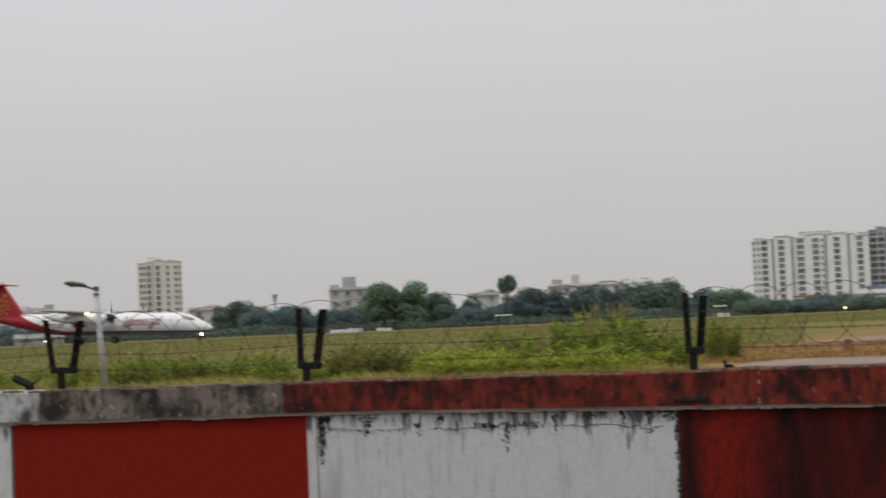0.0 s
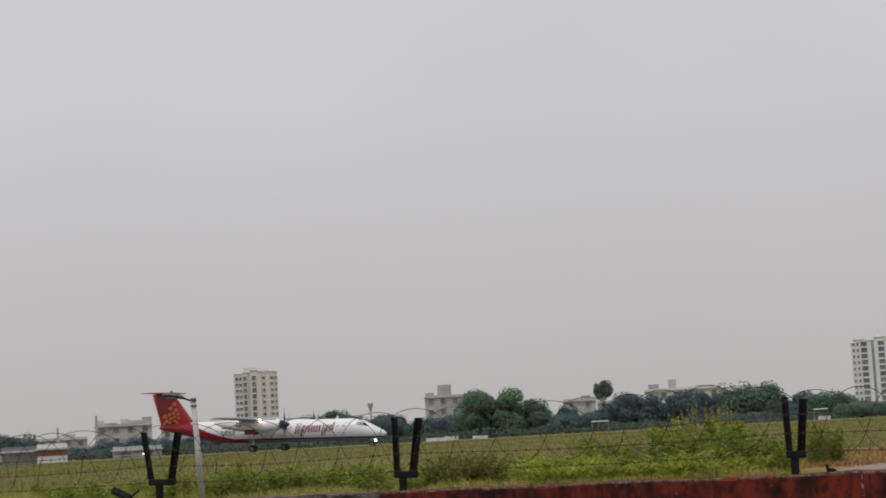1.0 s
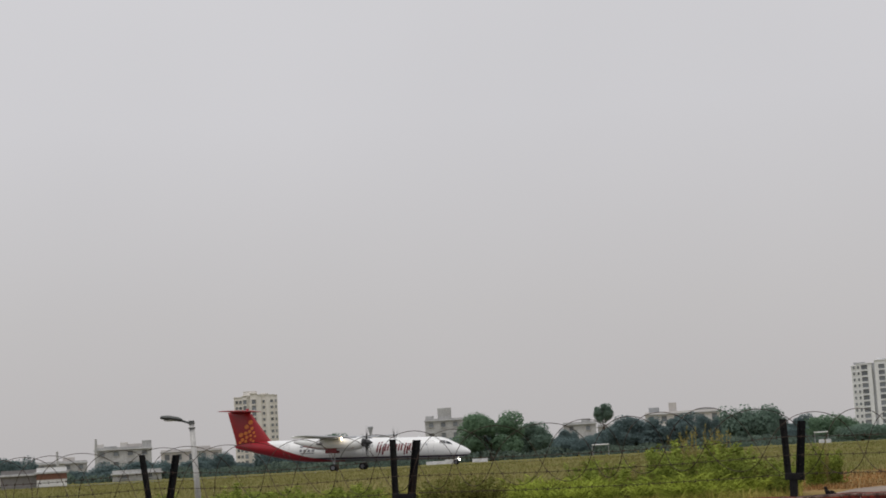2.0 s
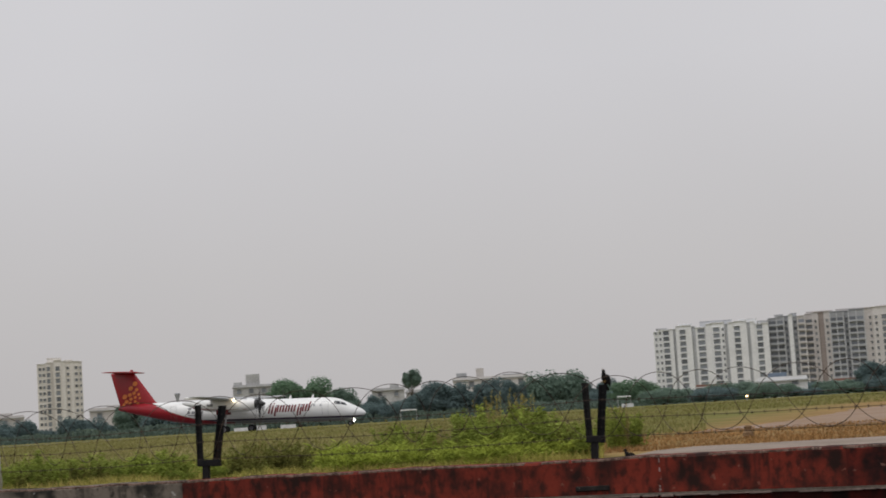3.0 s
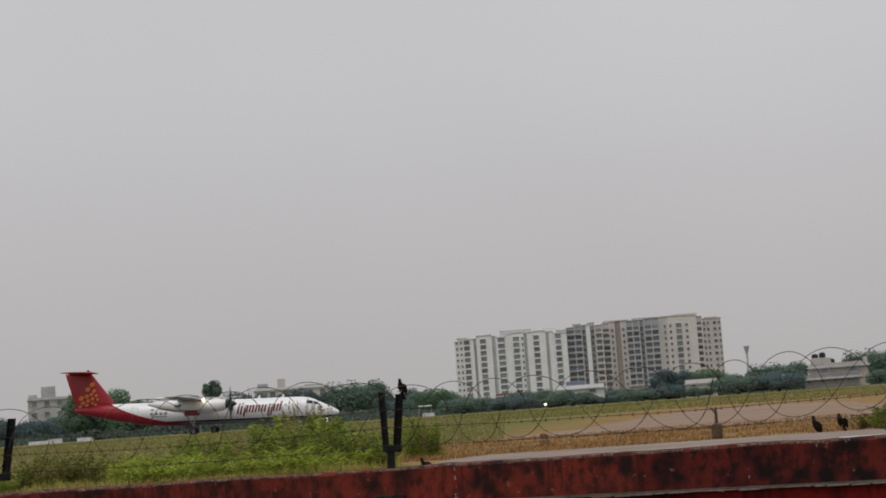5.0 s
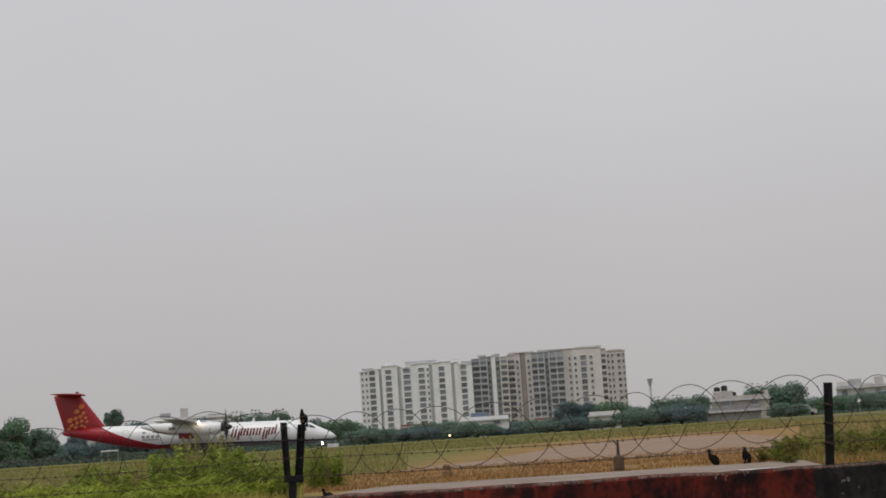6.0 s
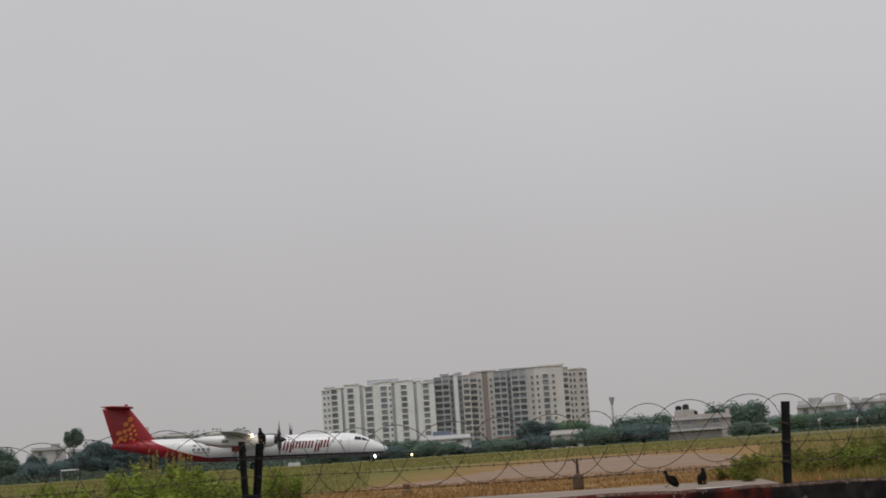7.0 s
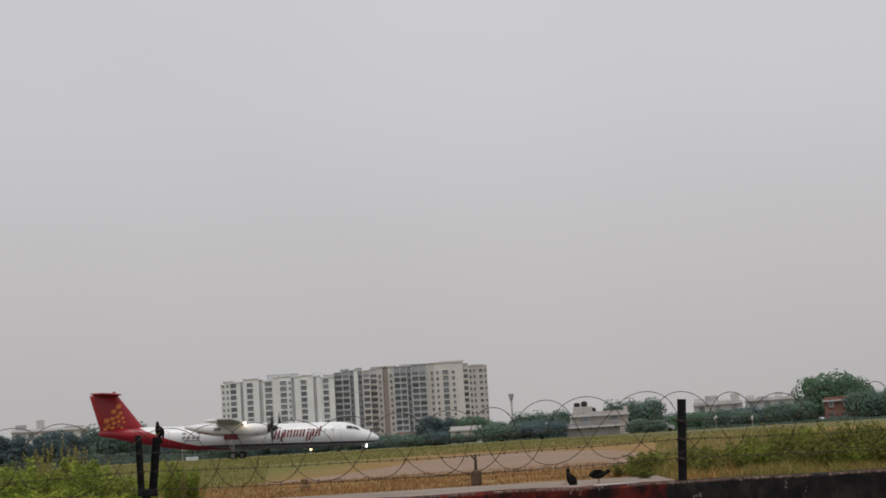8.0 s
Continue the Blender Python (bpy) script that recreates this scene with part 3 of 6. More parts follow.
def y_post(x, left, right, stem, label, lean=0.0):
    """A Y-shaped angle-iron post: a stem, a yoke and two arms that spread."""
    t = thing("fence_post", at_wall(x) @ pose(0, 0, 0, 0, lean, 0), label, "fence post", "posts on the wall")
    bm = bmesh.new()
    box(bm, -0.035, 0.035, -0.03, 0.03, -0.05, stem, 0.004)
    part("stem", bm, STEEL_DARK, t)
    bm = bmesh.new()
    box(bm, left[0] - 0.035, right[0] + 0.045, -0.035, 0.035, stem - 0.01, stem + 0.06, 0.006)
    part("yoke", bm, STEEL_DARK, t)
    for (x0, x1, z1, w) in (left, right):
        bm = bmesh.new()
        box(bm, -w / 2, w / 2, -0.006, 0.006, 0, 1)
        box(bm, -w / 2, -w / 2 + 0.012, -0.03, 0.006, 0, 1)
        sh = Matrix.Identity(4)
        sh[0][2], sh[2][2] = x1 - x0, z1 - stem
        sh[0][3], sh[2][3] = x0, stem
        bmesh.ops.transform(bm, matrix=sh, verts=bm.verts)
        arm = part("arm", bm, STEEL_FLAKED if x1 > 0 else STEEL_DARK, t)
        for k in range(3):
            bm = bmesh.new()
            s = 0.25 + 0.3 * k
            ball(bm, (x0 + (x1 - x0) * s, -0.012, stem + (z1 - stem) * s), 0.012, 0.008, 0.012, 6, 4)
            part("bolt", bm, STEEL_DARK, arm)
    return t


POST_TOP = 0.79
y_post(-10.72, (-0.09, -0.19, POST_TOP, 0.062), (0.16, 0.27, POST_TOP - 0.015, 0.08), 0.19, "black Y-shaped angle-iron post with two spread arms", 1.0)
y_post(-7.66, (-0.06, -0.085, POST_TOP, 0.062), (0.12, 0.20, POST_TOP - 0.01, 0.08), 0.15, "black Y-shaped angle-iron post with two spread arms", 2.2)
y_post(-3.445, (-0.045, -0.088, 0.755, 0.062), (0.062, 0.096, 0.735, 0.075), 0.17, "narrow black Y-shaped iron post, flaking paint", 3.0)

single = thing("fence_post", at_wall(1.795) @ pose(0, 0, 0, 0, 3.5, 0), "single thick black iron post without arms", "fence post", "posts on the wall")
bm = bmesh.new()
box(bm, -0.042, 0.042, -0.012, 0.012, -0.04, 0.79, 0.004)
box(bm, -0.042, -0.030, -0.04, 0.012, -0.04, 0.79)
part("angle_bar", bm, STEEL_DARK, single)
for z in (0.21, 0.40, 0.575):
    bm = bmesh.new()
    tube_along(bm, [Vector((0.052 * math.cos(a), -0.015 + 0.045 * math.sin(a), z + 0.01 * math.sin(2 * a))) for a in [i * math.pi / 6 for i in range(13)]], 0.006, 5)
    part("wire_tie", bm, WIRE, single)

stump = thing("broken_fence_arm", at_wall(-11.15), "broken black iron arm bent flat over the coping", "fence post")
bm = bmesh.new()
box(bm, -0.04, 0.05, -0.03, 0.03, -0.03, 0.06, 0.005)
part("stem", bm, STEEL_DARK, stump)
bm = bmesh.new()
rod(bm, (0.03, 0, 0.05), (-0.20, 0, 0.15), 0.045, 0.045, 4)
part("arm", bm, STEEL_DARK, stump)
bm = bmesh.new()
rod(bm, (0.01, 0, 0.04), (0.16, 0, 0.14), 0.014, 0.012, 5)
part("hook", bm, STEEL_DARK, stump)

# razor coil: three interlaced turns that rest on the strands
coil = thing("razor_wire_coil", WALL, "loose coil of rusty razor wire along the wall", "razor wire")
COIL_R, COIL_PITCH, COIL_Y = 0.31, 1.40, WALL_Y + 0.2
# height of the coil's crest over the coping, along the wall
CREST = [(-15, 0.85), (-7.5, 0.86), (-6, 0.87), (-4.3, 0.92), (-3.4, 0.82), (0.1, 0.82), (0.55, 0.86), (1.68, 0.89), (2.7, 0.79), (3.3, 0.80), (3.9, 0.86), (9, 0.86)]


def coil_point(x, k):
    a = 2 * math.pi * (x / COIL_PITCH + k / 3) + 0.9 * noise.noise((x * 0.8, k * 3.0, 0))
    r = COIL_R * (1 + 0.12 * noise.noise((x * 0.7, k, 5)))
    crest = float(np.interp(x, [c[0] for c in CREST], [c[1] for c in CREST]))
    return Vector((x + 0.04 * math.sin(2 * a) + 0.09 * noise.noise((x * 1.1, k, 9)), COIL_Y + 0.9 * r * math.sin(a), COPING_Z + crest - COIL_R + r * math.cos(a)))


for k in range(3):
    bm = bmesh.new()
    pts = [coil_point(-14.5 + i * 0.035, k) for i in range(int(22.5 / 0.035))]
    tube_along(bm, pts, 0.0036, 5)
    turn = part("wire_turn", bm, WIRE, coil, smooth=True)
    bm = bmesh.new()
    for i in range(3, len(pts) - 3, 5):
        d = (pts[i + 1] - pts[i]).normalized()
        q = d.to_track_quat("Z", "Y").to_matrix().to_4x4()
        mm = Matrix.Translation(pts[i]) @ q
        for s in (-1, 1):
            vs = [bm.verts.new(mm @ Vector(p)) for p in ((0, 0, -0.012), (s * 0.008, 0.001, -0.014), (s * 0.008, 0.001, 0.014), (0, 0, 0.012))]
            bm.faces.new(vs)
    tagged(part("barbing", bm, WIRE, turn), kind="stuff")

def strand(z, sag, seed):
    """A taut barbed strand from post to post."""
    t = thing("barbed_wire", WALL, "straight barbed wire strand tied between the posts", "barbed wire", "barbed strands")
    stops = [-14.5, -10.72, -7.66, -3.445, 1.795, 8.0]
    pts = []
    for a, b in zip(stops, stops[1:]):
        n = int((b - a) / 0.12)
        for i in range(n):
            s = i / n
            x = a + (b - a) * s
            pts.append(Vector((x, WALL_Y + 0.15, z - 4 * sag * s * (1 - s) + 0.008 * noise.noise((x * 1.1, seed, 0)))))
    bm = bmesh.new()
    tube_along(bm, pts, 0.0032, 5)
    w = part("wire", bm, WIRE, t)
    bm = bmesh.new()
    for p in pts:
        for s in (-1, 1):
            rod(bm, p + Vector((-0.008, 0, -0.016 * s)), p + Vector((0.008, 0.005, 0.016 * s)), 0.0026, 0.0018, 4)
    tagged(part("barbing", bm, WIRE, t), kind="stuff")


strand(0.69, 0.05, 1)
strand(0.51, 0.04, 5)
strand(0.325, 0.03, 9)

# short weight on a rod, standing on the concrete strip
w = thing("wire_anchor", WALL @ pose(-0.32, 22.4, 0.03), "squat brown concrete anchor with a rusty rod", "anchor")
bm = bmesh.new()
loft(bm, [[(r * math.cos(a), r * math.sin(a), z) for a in [i * math.pi / 5 for i in range(10)]] for r, z in ((0.064, 0), (0.072, 0.02), (0.072, 0.15), (0.055, 0.185), (0.025, 0.20))])
part("block", bm, material("brown_concrete", (0.12, 0.085, 0.06), 0.9, spread=0.35, scale=12), w)
bm = bmesh.new()
rod(bm, (0, 0, 0.19), (0.005, 0, 0.40), 0.022, 0.014, 6)
rod(bm, (-0.06, 0, 0.40), (0.02, 0, 0.30), 0.012, 0.012, 5)
part("rod", bm, WIRE, w)
peg = thing("marker_stub", WALL @ pose(-3.05, 26.3, 0.0), "small weathered marker stub in dry grass", "marker")
bm = bmesh.new()
loft(bm, [[(r * math.cos(a), r * math.sin(a), z) for a in [i * math.pi / 4 for i in range(8)]] for r, z in ((0.09, -0.02), (0.08, 0.08), (0.05, 0.10), (0.06, 0.17), (0.03, 0.19))])
part("stub", bm, material("stub_brown", (0.22, 0.14, 0.08), 0.9, spread=0.4, scale=12), peg)
# scrap board by the single post
scrap = thing("scrap_board", WALL @ pose(1.28, 18.2, 0.035), "white painted scrap board lying on concrete", "board")
bm = bmesh.new()
box(bm, -0.28, 0.28, -0.10, 0.10, 0, 0.035, 0.006)
part("board", bm, POLE_PAINT, scrap)

# street lamp behind the wall
lamp = thing("street_lamp", bearing(-11.38, 20.3, 0.0), "slim pale lamp pole with a small arm lamp", "street lamp")
bm = bmesh.new()
rod(bm, (0.02, 0, -0.0), (-0.045, 0, 1.24), 0.038, 0.030, 10)
part("pole", bm, POLE_PAINT, lamp, smooth=True)
bm = bmesh.new()
rod(bm, (-0.045, 0, 1.235), (-0.045, 0, 1.275), 0.038, 0.034, 10)
rod(bm, (-0.045, 0, 1.18), (-0.045, 0, 1.195), 0.042, 0.042, 10)
part("collar", bm, LAMP_GREY, lamp)
bm = bmesh.new()
tube_along(bm, [Vector(p) for p in ((-0.04, 0, 1.235), (-0.12, 0, 1.265), (-0.20, 0, 1.295))], 0.014, 6)
part("bracket", bm, LAMP_GREY, lamp)
bm = bmesh.new()
loft(bm, [[(x, hy * math.cos(a), z + hz * math.sin(a)) for a in [i * math.pi / 5 for i in range(10)]] for x, hy, hz, z in ((-0.15, 0.025, 0.018, 1.283), (-0.20, 0.06, 0.028, 1.300), (-0.32, 0.075, 0.030, 1.322), (-0.39, 0.06, 0.022, 1.328), (-0.41, 0.02, 0.01, 1.328))])
head = part("lamp_head", bm, LAMP_GREY, lamp, smooth=True)
bm = bmesh.new()
ball(bm, (-0.29, 0, 1.293), 0.085, 0.05, 0.014, 10, 6)
part("lens", bm, LAMP_LENS, head)


# ---- the airliner ----
def livery_material():
    """White hull; red sweeps up over the tail, a dark cheat line and a grey belly below, its shade put into the paint.
    """
    m = bpy.data.materials.new("hull_paint")
    m.use_nodes = True
    n, l = m.node_tree.nodes, m.node_tree.links
    b = n["Principled BSDF"]
    b.inputs["Roughness"].default_value = 0.32
    co = n.new("ShaderNodeTexCoord").outputs["Object"]
    sep = n.new("ShaderNodeSeparateXYZ")
    l.new(co, sep.inputs[0])
    x, z = sep.outputs["X"], sep.outputs["Z"]
    grime = noise_node(n, l, co, 0.9, 5, (0.4, 1, 1.5))
    c = mix_node(n, l, mask_node(n, l, grime, 0.35, 0.75), (0.80, 0.80, 0.80), (0.70, 0.70, 0.695))
    # belly grey: the underside's shade is painted in
    c = mix_node(n, l, math_node(n, l, "LESS_THAN", z, 1.50), c, (0.30, 0.305, 0.31))
    band = math_node(n, l, "MULTIPLY", math_node(n, l, "LESS_THAN", z, 1.66), math_node(n, l, "GREATER_THAN", z, 1.46))
    c = mix_node(n, l, band, c, (0.05, 0.035, 0.06))
    back = math_node(n, l, "MAXIMUM", math_node(n, l, "SUBTRACT", 0.4, x), 0.0)
    line = math_node(n, l, "ADD", math_node(n, l, "MULTIPLY", math_node(n, l, "POWER", back, 2.0), 0.0225), 1.30)
    red = math_node(n, l, "MULTIPLY", math_node(n, l, "LESS_THAN", z, line), math_node(n, l, "LESS_THAN", x, 0.4))
    c = mix_node(n, l, red, c, (0.30, 0.010, 0.020))
    l.new(c, b.inputs["Base Color"])
    return m


HULL = livery_material()
RED_GLOSS = material("red_gloss_paint", (0.32, 0.010, 0.017), 0.3, spread=0.12, scale=0.6, bump=0)
WHITE_GLOSS = material("white_gloss_paint", (0.78, 0.78, 0.78), 0.35, spread=0.08, scale=0.5, bump=0)
GOLD_SPOT = material("orange_emblem_paint", (0.70, 0.19, 0.04), 0.35, spread=0.15, bump=0)
MARK_RED = material("dark_red_marking", (0.16, 0.006, 0.014), 0.4, spread=0.1, bump=0)
MARK_GREY = material("grey_marking", (0.22, 0.22, 0.24), 0.5, spread=0.1, bump=0)
CABIN_PANE = material("cabin_pane", (0.46, 0.47, 0.49), 0.2, spread=0.1, bump=0)
WING_GREY = material("wing_grey_paint", (0.40, 0.41, 0.42), 0.4, spread=0.15, scale=0.6, bump=0)
BLACK_RUBBER = material("tyre_rubber", (0.02, 0.02, 0.02), 0.8, spread=0.3, scale=6)
BLADE_BLACK = material("propeller_black", (0.03, 0.03, 0.032), 0.45, spread=0.2, bump=0)
GEAR_METAL = material("gear_metal", (0.35, 0.35, 0.36), 0.4, 0.6, spread=0.2)
DARK_GLASS = material("cockpit_glass", (0.02, 0.024, 0.03), 0.08, spread=0.1, bump=0)
LANDING_GLOW = glow("landing_light_glow", (1.0, 0.95, 0.85), 9.0)
WARM_GLOW = glow("wing_light_glow", (1.0, 0.80, 0.52), 7.0)

PHI = 17.535
plane = thing("airliner", pose(0, 0, 0), "white and red twin turboprop airliner taxiing along the runway", "airplane")


def hull_ring(x, zc, ry, rz, k=36):
    return [(x, ry * math.cos(2 * math.pi * i / k), zc + rz * math.sin(2 * math.pi * i / k)) for i in range(k)]


HULL_ROWS = [(16.55, 1.92, 0.04, 0.04), (16.45, 1.93, 0.22, 0.20), (16.1, 1.96, 0.45, 0.42), (15.5, 2.03, 0.70, 0.66), (14.8, 2.13, 0.92, 0.88), (14.2, 2.24, 1.06, 1.06),
             (13.6, 2.36, 1.17, 1.22), (13.0, 2.44, 1.26, 1.32), (12.2, 2.49, 1.32, 1.36), (11.2, 2.50, 1.345, 1.37), (4, 2.50, 1.345, 1.37), (-3.5, 2.50, 1.345, 1.37),
             (-5.5, 2.56, 1.33, 1.32), (-7.5, 2.70, 1.24, 1.20), (-9.5, 2.90, 1.03, 1.01), (-11.5, 3.10, 0.76, 0.77), (-13.3, 3.24, 0.46, 0.50), (-14.6, 3.30, 0.20, 0.28), (-14.9, 3.30, 0.06, 0.1)]
bm = bmesh.new()
fine_rows = []
for a, b in zip(HULL_ROWS, HULL_ROWS[1:]):
    for k in range(3):
        fine_rows.append(tuple(p + (q - p) * k / 3 for p, q in zip(a, b)))
fine_rows.append(HULL_ROWS[-1])
loft(bm, [hull_ring(*r) for r in fine_rows])
bmesh.ops.recalc_face_normals(bm, faces=bm.faces)
fuselage = part("fuselage", bm, HULL, plane, "white hull with a red tail sweep and dark cheat line", True)


def hull_at(x):
    """Centre height and radii of the hull at a station."""
    for a, b in zip(HULL_ROWS, HULL_ROWS[1:]):
        if b[0] <= x <= a[0]:
            s = (a[0] - x) / (a[0] - b[0])
            return tuple(p + (q - p) * s for p, q in zip(a[1:], b[1:]))
    return HULL_ROWS[-1][1:]


def on_hull(x, z, side=-1, proud=0.02):
    zc, ry, rz = hull_at(x)
    s = max(-0.98, min(0.98, (z - zc) / rz))
    return Vector((x, side * (ry * math.sqrt(1 - s * s) + proud), z))


def decal(name, quads, mat, parent, label="", side=-1, proud=0.02, cut=5):
    """Painted shapes that follow the hull's curve: each a strip between two edge lines (x, z)."""
    bm = bmesh.new()
    for p0, p1, p2, p3 in quads:
        rows = []
        for i in range(cut + 1):
            s = i / cut
            a = (p0[0] + (p3[0] - p0[0]) * s, p0[1] + (p3[1] - p0[1]) * s)
            b = (p1[0] + (p2[0] - p1[0]) * s, p1[1] + (p2[1] - p1[1]) * s)
            rows.append((bm.verts.new(on_hull(*a, side, proud)), bm.verts.new(on_hull(*b, side, proud))))
        for (a, b), (c, d) in zip(rows, rows[1:]):
            bm.faces.new((a, b, d, c))
    return part(name, bm, mat, parent, label)


def stroke(x0, z0, x1, z1, w):
    """A slanted bar."""
    return ((x0 - w / 2, z0), (x0 + w / 2, z0), (x1 + w / 2, z1), (x1 - w / 2, z1))


for side in (-1, 1):
    # the airline's mark: plain slanted shapes in its red, no letters
    marks = [[stroke(4.95 + 0.352 * k, low, 4.95 + 0.352 * k + 0.24 * (high - low), high, 0.21)] for k, (low, high) in enumerate(((2.16, 3.36), (2.10, 3.40), (1.86, 3.16), (2.30, 3.14), (2.34, 3.10), (2.30, 3.14), (2.30, 3.12), (2.34, 3.10), (2.30, 3.14), (2.32, 3.12), (1.84, 3.20), (1.92, 3.16), (2.32, 3.16), (2.32, 3.18), (2.36, 3.46)))]
    for shapes in marks:
        decal("marking", shapes, MARK_RED, fuselage, "plain dark red marking", side, 0.02, 3)
    decal("registration_bars", [stroke(-5.2 + 0.55 * k, 2.42, -5.15 + 0.55 * k, 2.72, 0.36) for k in range(4)] + [stroke(-4.3, 2.2, -4.3, 2.3, 1.9)], MARK_GREY, fuselage, "plain grey bars", side, 0.018)
    decal("flag_patch", [stroke(-5.1, 2.95, -5.1, 3.15, 0.4)], MARK_GREY, fuselage, "", side, 0.018)
    # cockpit glazing
    for quad in (((12.95, 3.10), (13.0, 3.42), (13.62, 3.36), (13.75, 3.02)), ((13.83, 3.01), (13.70, 3.34), (14.2, 3.14), (14.5, 2.88))):
        decal("cockpit_window", [quad], DARK_GLASS, fuselage, "dark cockpit pane", side, 0.05, 8)
    # cabin windows: a row of small panes
    for k in range(20):
        px = 11.4 - k * 0.78
        bm = bmesh.new()
        bm.faces.new([bm.verts.new(on_hull(px + 0.13 * math.cos(a), 2.98 + 0.17 * math.sin(a), side, 0.012)) for a in [i * math.pi / 4 for i in range(8)]])
        part("cabin_window", bm, CABIN_PANE, fuselage)
    # door outlines
    for px in (11.95, -7.2):
        bm = bmesh.new()
        for (ax, az_), (bx, bz) in (((px - 0.38, 1.75), (px - 0.38, 3.35)), ((px + 0.38, 1.75), (px + 0.38, 3.35)), ((px - 0.38, 3.35), (px + 0.38, 3.35))):
            tube_along(bm, [on_hull(ax + (bx - ax) * i / 6, az_ + (bz - az_) * i / 6, side, 0.004) for i in range(7)], 0.014, 4)
        part("door_seam", bm, MARK_GREY, fuselage)


def foil(chord, thick, k=10):
    """A wing section along x, nose forward at 0, tail at -chord."""
    up = [(-chord * (1 - math.cos(math.pi * i / k)) / 2, thick * math.sin(math.pi * (i / k) ** 0.65)) for i in range(k + 1)]
    return up + [(x, -z * 0.55) for x, z in reversed(up[1:-1])]


def wing_rows(rows):
    return [[(xl + px, y, z + pz) for px, pz in foil(c, t)] for y, xl, z, c, t in rows]


bm = bmesh.new()
loft(bm, wing_rows([(-14.2, 1.55, 4.28, 1.35, 0.10), (-13.9, 1.70, 4.27, 1.5, 0.13), (-4.6, 2.02, 3.98, 3.1, 0.27), (0, 2.02, 3.95, 3.15, 0.29), (4.6, 2.02, 3.98, 3.1, 0.27), (13.9, 1.70, 4.27, 1.5, 0.13), (14.2, 1.55, 4.28, 1.35, 0.10)]))
bmesh.ops.recalc_face_normals(bm, faces=bm.faces)
wing = part("wing", bm, [WING_GREY], plane, "grey high-mounted wing", True)
for side in (-1, 1):
    # flap track fairings
    for y in (6.6, 9.2, 11.6):
        bm = bmesh.new()
        ball(bm, (-0.75, side * y, 3.97 + 0.02 * y), 0.75, 0.09, 0.14, 10, 6)
        part("flap_fairing", bm, WHITE_GLOSS, wing, smooth=True)
bm = bmesh.new()
loft(bm, [[(x, w * math.cos(a), 3.75 + h * math.sin(a)) for a in [i * math.pi / 10 for i in range(20)]] for x, w, h in ((3.0, 0.2, 0.1), (2.4, 0.9, 0.32), (1.2, 1.15, 0.42), (-1.0, 1.15, 0.42), (-2.4, 0.8, 0.3), (-3.2, 0.2, 0.1))])
part("wing_fairing", bm, WHITE_GLOSS, plane, smooth=True)

# fin with its fillet, then the tailplane on top
bm = bmesh.new()
fin_rows = [(3.2, -8.6, 6.2, 0.16), (3.7, -9.6, 5.1, 0.24), (4.2, -10.1, 4.75, 0.24), (7.35, -12.55, 3.25, 0.17), (7.6, -12.75, 3.1, 0.12)]
loft(bm, [[(xl + px, pz, z) for px, pz in [(q[0], q[1] if i <= 10 else q[1] / 0.55) for i, q in enumerate(foil(c, t))]] for z, xl, c, t in fin_rows])
bmesh.ops.recalc_face_normals(bm, faces=bm.faces)
fin = part("fin", bm, RED_GLOSS, plane, "tall red fin with orange spots", True)
rng = random.Random(8)
SPOTS = [(-12.2, 6.3, 0.42), (-12.75, 5.75, 0.40), (-12.0, 5.55, 0.30), (-11.75, 5.0, 0.24), (-12.35, 5.15, 0.30), (-13.55, 4.75, 0.42), (-12.9, 4.95, 0.34), (-12.2, 4.65, 0.26), (-12.75, 4.45, 0.30), (-13.35, 4.15, 0.34), (-11.6, 4.55, 0.2), (-12.9, 3.95, 0.28), (-12.2, 4.15, 0.24), (-13.7, 3.8, 0.26), (-11.85, 3.95, 0.2)]
for side in (-1, 1):
    for sx, sz, r in SPOTS:
        bm = bmesh.new()
        bm.faces.new([bm.verts.new((sx - 0.35 + r * 0.80 * math.cos(a), side * 0.275, sz + r * 0.68 * math.sin(a) + 0.12 * r * math.cos(a))) for a in [i * math.pi / 6 for i in range(12)]])
        part("emblem_spot", bm, GOLD_SPOT, fin)
bm = bmesh.new()
loft(bm, wing_rows([(-4.6, -13.6, 7.66, 1.35, 0.06), (-4.4, -13.35, 7.66, 1.6, 0.09), (0, -12.5, 7.66, 2.9, 0.16), (4.4, -13.35, 7.66, 1.6, 0.09), (4.6, -13.6, 7.66, 1.35, 0.06)]))
bmesh.ops.recalc_face_normals(bm, faces=bm.faces)
tailplane = part("tailplane", bm, RED_GLOSS, plane, "red tailplane with a pale leading edge", True)
bm = bmesh.new()
ball(bm, (-13.9, 0, 7.62), 1.7, 0.18, 0.18, 12, 8)
part("tail_bullet", bm, RED_GLOSS, tailplane, smooth=True)
bm = bmesh.new()
box(bm, -16.0, -14.6, -0.03, 0.03, 7.26, 7.34)
part("static_wick", bm, WHITE_GLOSS, tailplane)

